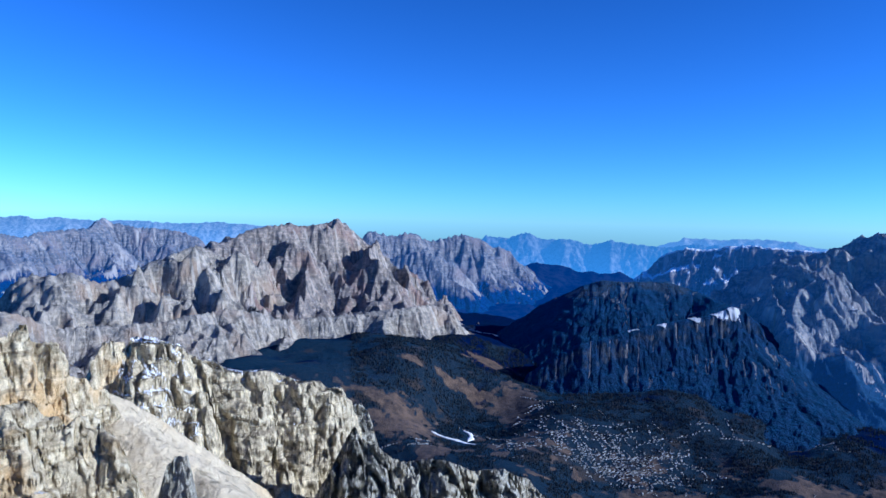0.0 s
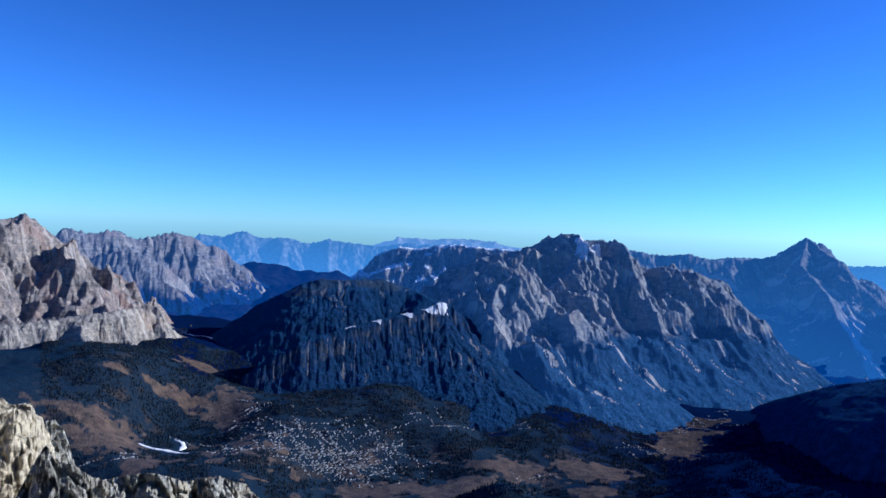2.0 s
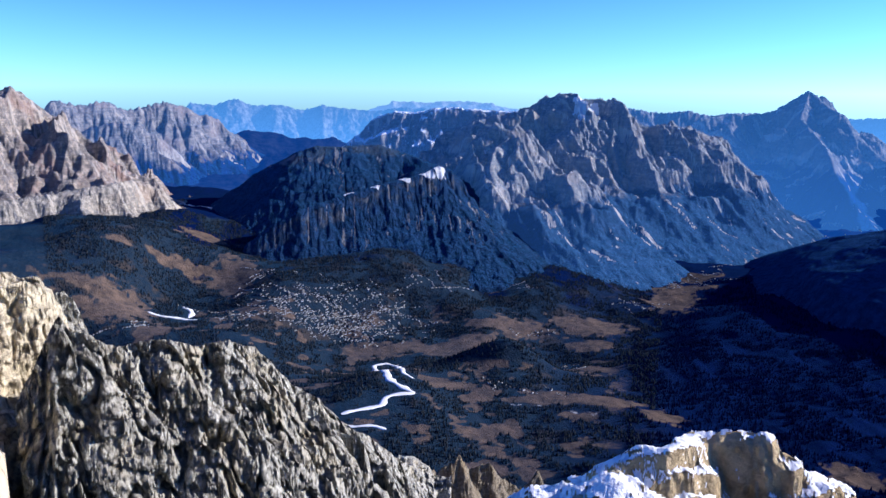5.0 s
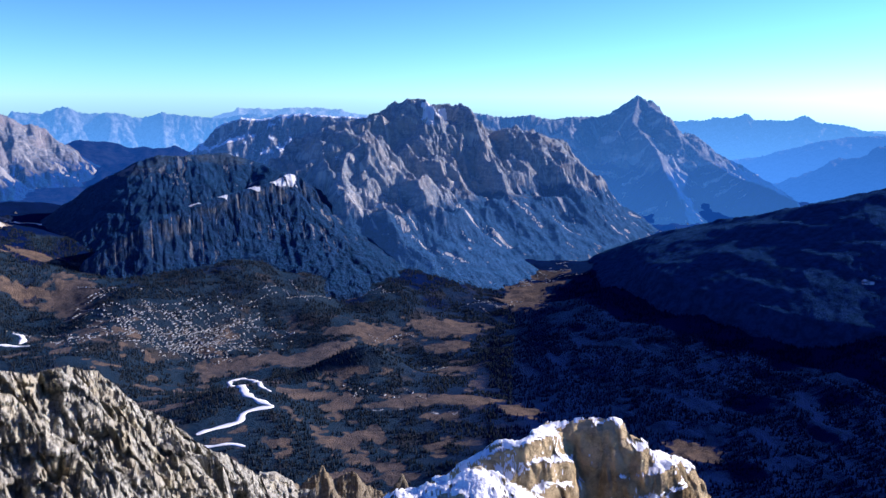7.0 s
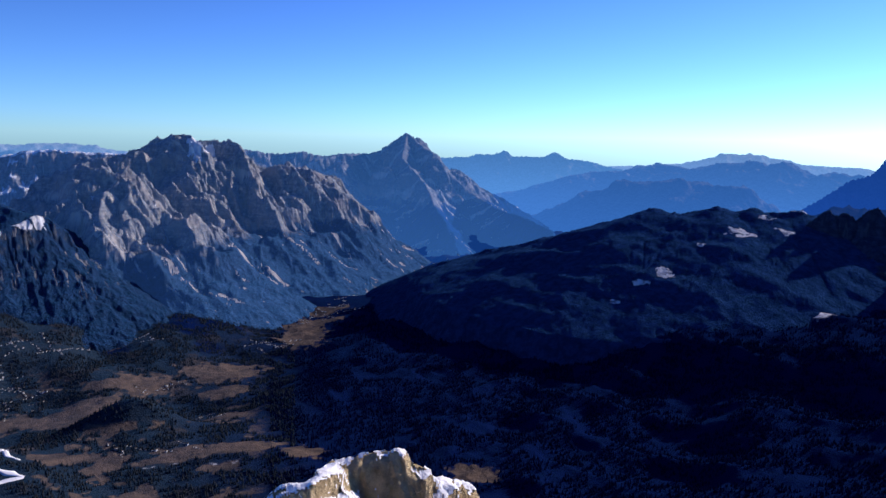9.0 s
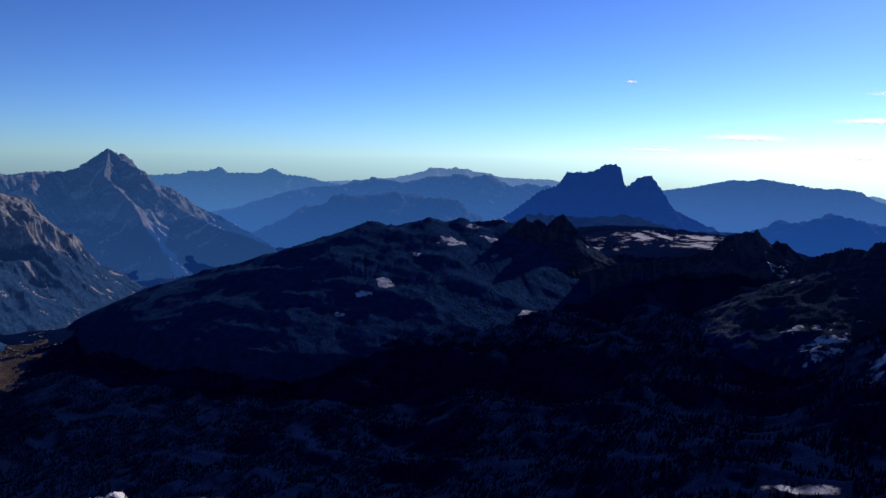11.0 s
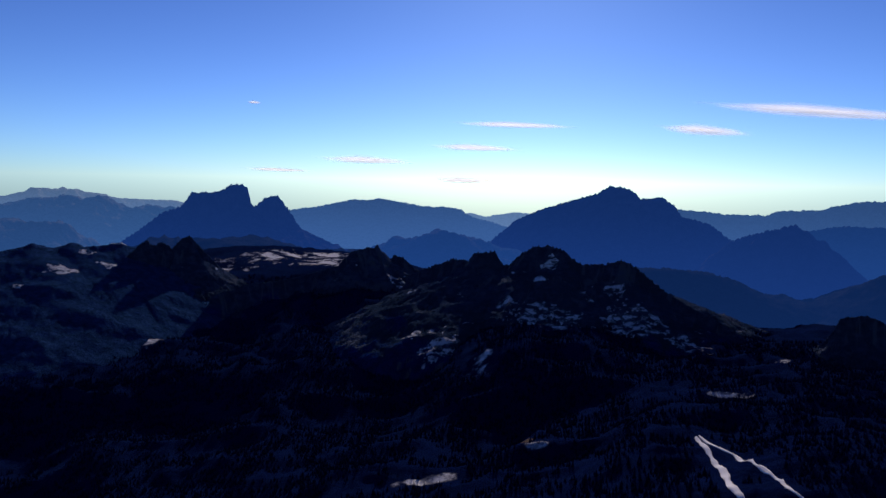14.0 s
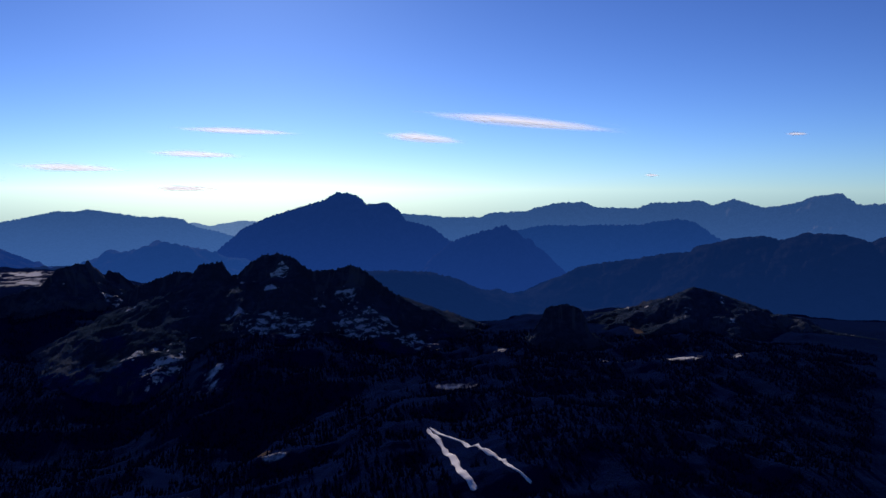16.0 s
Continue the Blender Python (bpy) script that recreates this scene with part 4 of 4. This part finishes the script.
massif("scree_slope", [[(57.11, 0.32, 3176), (58.19, 0.31, 3168), (59.84, 0.3, 3163), (61.34, 0.3, 3156), (63.07, 0.29, 3151), (64.63, 0.28, 3149), (66.82, 0.28, 3142), (68.45, 0.27, 3137)]], [(0, 0), (0.6, 0.3), (3, 2.0), (8, 6)], 0.05, "smooth pale cream scree slope below the crags", SCREE,
       unit=1.0, rows=260, seed=209, erode=0.0, broken=0.1, wide=1.0, crag=0.18, clefts=0.3, flute=0.15, rough=0.4, **CRAG)
massif("rock_tower", [[(61.06, 0.25, 3163), (61.35, 0.25, 3167), (62.02, 0.25, 3170), (62.48, 0.25, 3169), (62.72, 0.25, 3165), (62.66, 0.25, 3158)]], [(0, 0), (0.2, 0.7), (0.6, 1.8), (2, 4), (5, 8)], 0.05, "small grey rock standing out of scree", CRAG_GREY,
       unit=0.6, rows=200, seed=210, erode=0.0, wide=0.5, crag=0.8, clefts=1.5, **CRAG)
massif("rock_tower", [[(55.88, 0.38, 3164), (56.32, 0.39, 3168), (56.28, 0.39, 3176), (56.9, 0.4, 3183), (57.79, 0.4, 3183), (58.51, 0.41, 3181), (58.88, 0.41, 3171), (59.01, 0.41, 3156)]], [(0, 0), (0.3, 1.6), (0.9, 3.4), (3, 6), (8, 12)], 0.05, "jagged limestone towers with dark shadowed sides", CRAG_YELLOW,
       unit=1.0, rows=300, seed=211, erode=0.006, spur=1.0, broken=0.35, bed=0.6, wide=1.2, crag=0.65, clefts=1.6, flute=0.2, **CRAG)
massif("crag", [[(58.92, 0.4, 3171), (59.23, 0.41, 3180), (60.14, 0.42, 3180), (61.08, 0.42, 3177), (61.35, 0.43, 3167), (63.55, 0.44, 3164), (65.69, 0.44, 3160), (66.09, 0.45, 3155), (67.87, 0.46, 3154), (69.89, 0.46, 3151), (72.35, 0.47, 3144), (73.1, 0.48, 3140), (73.36, 0.48, 3134)]], [(0, 0), (1.2, 0.6), (1.9, 2.6), (2.8, 6.0), (6, 11), (12, 20)], 0.04, "layered limestone block with snow on its ledges", CRAG_SNOW,
       unit=2.0, rows=420, seed=217, erode=0.006, spur=2.0, broken=0.3, bed=0.8, beds=0.75, wide=2, crag=0.85, clefts=2.2, flute=0.3, snow_cap=0.17, snow_from=192.5, **CRAG)
massif("rock_tower", [[(73.72, 0.5, 3117), (73.96, 0.5, 3123), (74.33, 0.5, 3125), (74.87, 0.5, 3125), (75.42, 0.5, 3120), (75.67, 0.5, 3106)]], [(0, 0), (0.3, 1.6), (0.9, 3.8), (3, 7), (8, 14)], 0.05, "small rounded grey limestone tower", CRAG_GREY,
       unit=0.8, rows=260, seed=223, erode=0.0, wide=1.2, crag=0.8, clefts=1.5, **CRAG)
massif("crag", [[(74.41, 0.38, 3142), (75.05, 0.38, 3135), (76.45, 0.39, 3127), (77.88, 0.39, 3121), (79.78, 0.4, 3119), (81.34, 0.4, 3119), (83.68, 0.42, 3107), (85.72, 0.43, 3106), (87.34, 0.45, 3095), (88.55, 0.46, 3079), (90.2, 0.48, 3059), (92.32, 0.5, 3036), (94.47, 0.53, 3004), (96.66, 0.55, 2979), (99.34, 0.6, 2935)]], [(0, 0), (0.5, 1.0), (1.6, 3.2), (6, 9), (16, 24)], 0.04, "jagged grey limestone ridge with fluted faces", CRAG_GREY,
       unit=1.5, rows=460, seed=229, erode=0.006, spur=1.6, wide=2.5, flute=1.1, crag=1.25, clefts=2.4, **CRAG)
massif("crag", [[(112.71, 0.07, 3208), (114.47, 0.07, 3209), (117.06, 0.07, 3211), (119.18, 0.07, 3212), (121.25, 0.08, 3209), (123.73, 0.08, 3210), (125.99, 0.08, 3210), (127.09, 0.08, 3209), (128.79, 0.08, 3207), (130.42, 0.09, 3202), (131.52, 0.09, 3200), (132.32, 0.09, 3196)]], [(0, 0), (0.1, 0.06), (0.22, 0.2), (0.36, 0.5), (0.55, 1.2), (1.5, 3.2), (4, 7)], 0.06, "ochre bedded rock knob capped with snow", CRAG_CAP,
       unit=0.35, rows=420, seed=233, erode=0.0, broken=0.14, bed=0.25, beds=0.6, wide=0.5, crag=0.5, clefts=1.6, flute=0.3, snow_cap=0.31, snow_from=200.1, **CRAG)
massif("crag", [[(105.25, 0.06, 3208), (107.78, 0.06, 3209), (110.04, 0.06, 3211), (112.74, 0.06, 3212), (115.41, 0.06, 3213), (118.12, 0.06, 3212), (119.96, 0.06, 3211), (120.95, 0.06, 3209)]], [(0, 0), (0.25, 0.12), (0.6, 0.5), (1.2, 1.6), (3, 5)], 0.06, "snow-covered rock shoulder below the knob", CRAG_SNOW,
       unit=0.3, rows=260, seed=235, erode=0.0, broken=0.1, bed=0.2, beds=0.25, wide=0.4, crag=0.5, clefts=1.2, flute=0.3, snow_cap=0.36, snow_from=195, **CRAG)
massif("rock_slope", [[(94.77, 0.85, 2851), (97.35, 0.95, 2778), (99.55, 0.97, 2747), (101.35, 1, 2724), (103.16, 1.01, 2745), (103.84, 1.03, 2712), (105.65, 1.04, 2721), (106.35, 1.06, 2688), (108.19, 1.07, 2664), (109.43, 1.09, 2688), (110.03, 1.1, 2640)]], [(0, 0), (1, 3), (4, 8), (14, 18), (50, 60)], 0.06, "brown rock slope with small pinnacles", SLOPE_BROWN,
       unit=2.2, rows=260, seed=239, erode=0.0, wide=6, category="rock", group="crags below the summit")


# ---- snow runs ----
def plain(name, colour, rough=0.8, spread=0.15, scale=1.0):
    n = Nodes(name, rough)
    return n.done(n.mix(n.noise(scale, 5), tuple(v * (1 - spread) for v in colour), tuple(min(1, v * (1 + spread)) for v in colour)))


PISTE = plain("groomed_snow", (0.82, 0.84, 0.88), 0.6, 0.06, 0.4)


RUN_CELLS = []


def ski_run(points, width, label, seed):
    """A strip of snow laid over the ground along points of (bearing, km)."""
    rnd = random.Random(seed)
    way = [place(b, km, 0) for b, km in points]
    fine = []
    for p, q in zip(way[:-1], way[1:]):
        n = max(2, int((q - p).length / 1.5))
        fine += [p.lerp(q, k / n) for k in range(n)]
    fine.append(way[-1])
    c = np.array([(p.x, p.y) for p in fine])
    for _ in range(3):
        c[1:-1] = (c[:-2] + 2 * c[1:-1] + c[2:]) / 4
    t = np.gradient(c, axis=0)
    side = np.stack([-t[:, 1], t[:, 0]], 1) / (np.linalg.norm(t, axis=1)[:, None] + 1e-9)
    w = np.array([rnd.random() for _ in c])
    for _ in range(2):
        w[1:-1] = (w[:-2] + w[1:-1] + w[2:]) / 3
    w = width * (0.1 + 1.3 * w)
    w[0] = w[-1] = width * 0.3
    rows = []
    for k, lift in ((-1.05, -0.8), (-1, 0.2), (-0.33, 0.3), (0.33, 0.3), (1, 0.2), (1.05, -0.8)):
        xy = c + side * (w * 0.5 * k)[:, None]
        rows.append(np.column_stack([xy, ground_height(xy[:, 0], xy[:, 1]) + lift]))
    for ox in (-3, 0, 3):
        for oy in (-3, 0, 3):
            RUN_CELLS.extend(np.round((c[:, 0] + ox) / 3) * 100000 + np.round((c[:, 1] + oy) / 3))
    ob = sheet("ski_run", np.array(rows).reshape(-1, 3), len(rows), len(c), material=PISTE)
    return tagged(ob, label, "ski run", "ski runs")


ski_run([(80.12, 6.553), (81.03, 6.466), (82.19, 6.422), (83.44, 6.325)], 5, "white groomed snow run across a brown meadow", 1)
ski_run([(82.54, 6.764), (83.00, 6.676), (83.11, 6.554), (82.82, 6.440)], 5, "short white snow run above the meadow", 2)
ski_run([(93.78, 3.793), (95.14, 3.848), (97.03, 3.908), (97.21, 4.025), (98.22, 4.075), (99.54, 4.091)], 4.5, "white snow run winding through woods", 3)
ski_run([(99.54, 4.091), (98.44, 4.203), (97.48, 4.325), (97.13, 4.675), (96.35, 5.497), (97.35, 5.550), (98.23, 5.431)], 5.5, "broad white snow run between trees", 4)
ski_run([(98.23, 5.431), (98.66, 4.482), (99.41, 4.388)], 4, "narrow white snow run between trees", 5)
ski_run([(94.03, 3.661), (94.91, 3.649), (96.23, 3.661), (97.33, 3.618)], 2.5, "thin patchy snow run among trees", 6)
ski_run([(80.59, 11.127), (81.44, 10.489), (82.28, 10.390), (83.55, 10.024), (85.23, 9.714)], 9, "long white snow run below the pass", 7)
ski_run([(195.31, 3.249), (196.23, 3.056), (197.27, 2.828), (197.90, 2.623), (198.94, 2.506)], 3, "steep shaded snow run", 8)
ski_run([(195.51, 3.276), (196.81, 3.112), (198.02, 3.046), (199.41, 2.817), (200.80, 2.712), (201.79, 2.575), (203.15, 2.513)], 2.2, "narrow bluish snow run beside a steep one", 9)

# ---- town ----
PLASTER = plain("house_plaster", (0.44, 0.48, 0.52), 0.9, 0.2, 0.3)
ROOF = plain("house_roof", (0.10, 0.085, 0.075), 0.8, 0.3, 0.5)
QUARTERS = [(94.13, 6.29, 3.13, 0.231, 280), (120.03, 9.09, 2.09, 0.300, 60), (126.88, 12.00, 2.09, 0.682, 40), (129.55, 14.27, 1.25, 1.124, 40), (93.27, 6.36, 6.24, 0.351, 495), (89.92, 6.62, 3.75, 0.406, 180), (87.89, 7.14, 0.58, 0.207, 33), (85.38, 6.33, 1.88, 0.317, 60), (96.72, 6.70, 3.34, 0.330, 135), (77.95, 6.07, 1.67, 0.082, 33), (115.75, 7.59, 1.88, 0.210, 52), (118.82, 8.79, 2.50, 0.234, 51), (121.03, 9.54, 1.67, 0.425, 24), (107.96, 6.37, 1.67, 0.133, 21), (111.30, 5.50, 1.67, 0.260, 15), (100.60, 7.18, 2.50, 0.181, 45), (106.59, 7.56, 2.09, 0.249, 27), (108.00, 4.37, 3.34, 0.061, 21), (128.29, 12.20, 2.50, 0.062, 24)]


def house_mesh(w, d, h):
    wall, roof = bmesh.new(), bmesh.new()
    m = bmesh.ops.create_cube(wall, size=1, matrix=Matrix.Diagonal((w, d, h, 1)))
    bmesh.ops.translate(wall, verts=m["verts"], vec=(0, 0, h / 2))
    a, b, e = w / 2 + 0.1, d / 2 + 0.1, h + 0.38 * d
    v = [roof.verts.new(c) for c in ((-a, -b, h - 0.03), (a, -b, h - 0.03), (a, b, h - 0.03), (-a, b, h - 0.03), (-a, 0, e), (a, 0, e))]
    for f in ((0, 1, 5, 4), (2, 3, 4, 5), (0, 4, 3), (1, 2, 5), (3, 2, 1, 0)):
        roof.faces.new([v[k] for k in f])
    return wall, roof


def mesh_of(name, bm, material):
    me = bpy.data.meshes.new(name)
    bm.to_mesh(me)
    bm.free()
    me.materials.append(material)
    return me


HOUSE_KINDS = []
for w, d, h in ((1.5, 1.1, 0.9), (2.1, 1.3, 1.2), (1.2, 1.0, 0.8), (2.8, 1.4, 1.4)):
    wall, roof = house_mesh(w, d, h)
    HOUSE_KINDS.append((mesh_of("wall", wall, PLASTER), mesh_of("roof", roof, ROOF)))
rnd = random.Random(5)
spots = []
for b, km, hb, hk, count in QUARTERS:
    count = int(count * 1.6)
    while count > 0:
        # a short street of houses
        u, v, turn = b + rnd.gauss(0, 0.5) * hb, km + rnd.gauss(0, 0.5) * hk, rnd.choice((0.4, 0.6, 2.0, 2.3)) + rnd.uniform(-0.3, 0.3)
        gap = rnd.uniform(0.014, 0.03)
        for k in range(min(count, rnd.randint(3, 14))):
            step = k * gap + rnd.uniform(-0.006, 0.006)
            off = rnd.choice((-0.008, 0.008))
            spots.append((u + math.degrees((math.cos(turn) * step + off) / km), v + math.sin(turn) * step))
            count -= 1
heights = [place(b, km, 0) for b, km in spots]
levels = ground_height(np.array([p.x for p in heights]), np.array([p.y for p in heights]))
loose_walls = {"wall": [], "roof": []}
for k, (p, z) in enumerate(zip(heights, levels)):
    kind = HOUSE_KINDS[rnd.choice((0, 0, 1, 1, 2, 2, 3))]
    turn = pose(p.x, p.y, z - 0.15, 0, 0, rnd.choice((20, 35, 110, 125)) + rnd.uniform(-12, 12)) @ Matrix.Scale(rnd.uniform(0.42, 0.78), 4)
    if k % 9 == 0:
        house = tagged(new("house"), "pale plastered house with a dark pitched roof", "house", "houses of the town")
        house.matrix_world = turn
        for name, me in zip(("wall", "roof"), kind):
            new(name, me).parent = house
    else:
        for name, me in zip(("wall", "roof"), kind):
            co = np.array([turn @ v.co for v in me.vertices])
            loose_walls[name].append((co, [tuple(f.vertices) for f in me.polygons]))
for name, material in (("wall", PLASTER), ("roof", ROOF)):
    verts, faces = [], []
    for co, fs in loose_walls[name]:
        faces += [tuple(i + len(verts) for i in f) for f in fs]
        verts += [tuple(c) for c in co]
    me = bpy.data.meshes.new("town_" + name)
    me.from_pydata(verts, [], faces)
    me.materials.append(material)
    tagged(new("town_houses" if name == "wall" else "town_roofs", me), "many small pale houses of a valley town" if name == "wall" else "dark pitched roofs of a valley town", "town", kind="stuff")

# ---- woods ----
def larch_green():
    n = Nodes("larch_and_spruce")
    pick = n.tree.nodes.new("ShaderNodeNewGeometry").outputs["Random Per Island"]
    # spruce and larch tones, with haze blue mixed into both
    return n.done(n.mix(n.step(pick, 0.45, 0.6), (0.007, 0.016, 0.030), (0.026, 0.033, 0.040)))


LARCH = larch_green()
# nearly black blue: shade of backlit trees and haze put into their colour
CONIFER = plain("shaded_conifer", (0.0012, 0.004, 0.026), 0.9, 0.5, 0.8)


def woods(name, count, b0, b1, r0, r1, tall, label, seed, material):
    """Spruces scattered over the ground wherever it is not open grass or town."""
    g = np.random.RandomState(seed)
    b = np.radians(g.uniform(b0, b1, count))
    r = np.sqrt(g.uniform(r0**2, r1**2, count))
    x, y = np.sin(b) * r, np.cos(b) * r
    z = ground_height(x, y)
    ok = ~np.isin(np.round(x / 3) * 100000 + np.round(y / 3), RUN_CELLS)
    ok &= (meadow(x, y) < 0.3) & (in_patches(x, y, DRIFTS, 0.6) < 0.3) & (fractal(x / 14, y / 14, 4, 66) > 0.4) & (EYE - 0.95 * r < z)
    for qb, qk, hb, hk, n in QUARTERS:
        ok &= (np.hypot((np.degrees(b) - qb) / hb, (r / 100 - qk) / hk) > 0.8) | (g.rand(count) < 0.2)
    x, y, z = x[ok], y[ok], z[ok]
    n = len(x)
    h = tall * g.uniform(0.55, 1.2, n)
    w = h * g.uniform(0.2, 0.3, n)
    a0 = g.uniform(0, 6.28, n)
    ring = [np.stack([x + np.cos(a0 + k * 1.5708) * w, y + np.sin(a0 + k * 1.5708) * w, z - 0.2], 1) for k in range(4)]
    verts = np.stack(ring + [np.stack([x, y, z + h], 1)], 1).reshape(-1, 3)
    base = (np.arange(n) * 5)[:, None, None]
    tris = (base + np.array([(0, 1, 4), (1, 2, 4), (2, 3, 4), (3, 0, 4)])[None]).reshape(-1, 3)
    me = bpy.data.meshes.new(name)
    me.vertices.add(len(verts))
    me.vertices.foreach_set("co", verts.astype(np.float32).ravel())
    me.loops.add(tris.size)
    me.loops.foreach_set("vertex_index", tris.astype(np.int32).ravel())
    me.polygons.add(len(tris))
    me.polygons.foreach_set("loop_start", np.arange(0, tris.size, 3, dtype=np.int32))
    me.polygons.foreach_set("loop_total", np.full(len(tris), 3, dtype=np.int32))
    me.update(calc_edges=True)
    me.materials.append(material)
    return tagged(new(name, me), label, "forest", kind="stuff")


woods("forest", 95000, 74, 118, 220, 900, 2.2, "mixed spruce and bare larch woods in the valley", 3, LARCH)
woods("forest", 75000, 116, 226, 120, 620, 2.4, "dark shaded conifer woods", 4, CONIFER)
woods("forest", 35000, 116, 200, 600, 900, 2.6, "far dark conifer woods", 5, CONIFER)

# ---- clouds ----
def cloud_material():
    m = bpy.data.materials.new("thin_cloud")
    m.use_nodes = True
    t = m.node_tree
    t.nodes.remove(t.nodes["Principled BSDF"])
    mist, clear, blend = (t.nodes.new(k) for k in ("ShaderNodeBsdfTranslucent", "ShaderNodeBsdfTransparent", "ShaderNodeMixShader"))
    mist.inputs[0].default_value = (0.88, 0.94, 1.0, 1)
    where = t.nodes.new("ShaderNodeTexCoord")
    ball = t.nodes.new("ShaderNodeVectorMath")
    ball.operation = "LENGTH"
    flat = t.nodes.new("ShaderNodeVectorMath")
    flat.operation, flat.inputs[1].default_value = "MULTIPLY", (1, 0, 1)
    wisp = t.nodes.new("ShaderNodeTexNoise")
    wisp.inputs["Scale"].default_value, wisp.inputs["Detail"].default_value = 1.7, 3
    spread = t.nodes.new("ShaderNodeMath")
    spread.operation = "ADD"
    fade = t.nodes.new("ShaderNodeMapRange")
    fade.interpolation_type = "SMOOTHSTEP"
    for k, v in ((1, 0.45), (2, 1.3), (3, 0.7), (4, 0.0)):
        fade.inputs[k].default_value = v
    t.links.new(where.outputs["Object"], flat.inputs[0])
    t.links.new(flat.outputs[0], ball.inputs[0])
    t.links.new(where.outputs["Object"], wisp.inputs["Vector"])
    t.links.new(ball.outputs["Value"], spread.inputs[0])
    t.links.new(wisp.outputs[0], spread.inputs[1])
    t.links.new(spread.outputs[0], fade.inputs[0])
    t.links.new(fade.outputs[0], blend.inputs[0])
    t.links.new(clear.outputs[0], blend.inputs[1])
    t.links.new(mist.outputs[0], blend.inputs[2])
    t.links.new(blend.outputs[0], t.nodes["Material Output"].inputs[0])
    return m


CLOUD = cloud_material()
for b, height, wide, thick, lean in [(178.80, 199, 274, 24, 1), (181.68, 337, 361, 21, 1), (170.84, 114, 291, 27, 1), (194.89, 310, 257, 34, 4), (202.04, 407, 602, 38, 5), (162.89, 433, 41, 9, 1), (164.59, 46, 206, 14, 1), (220.72, 311, 62, 10, 1), (211.38, 88, 48, 10, 1), (177.76, -3, 171, 14, 1), (178.20, 6, 240, 14, 1)]:
    bm = bmesh.new()
    bmesh.ops.create_uvsphere(bm, u_segments=32, v_segments=12, radius=1)
    p = place(b, 47, 0)
    ob = new("cloud", mesh_of("cloud", bm, CLOUD))
    ob.matrix_world = Matrix.Translation((p.x, p.y, EYE + height)) @ pose(0, 0, 0, 0, lean, -b) @ Matrix.Diagonal((wide * 1.25, 30, thick * 1.35, 1))
    tagged(ob, "thin white streak of high cloud", "cloud", "streaks of cloud")
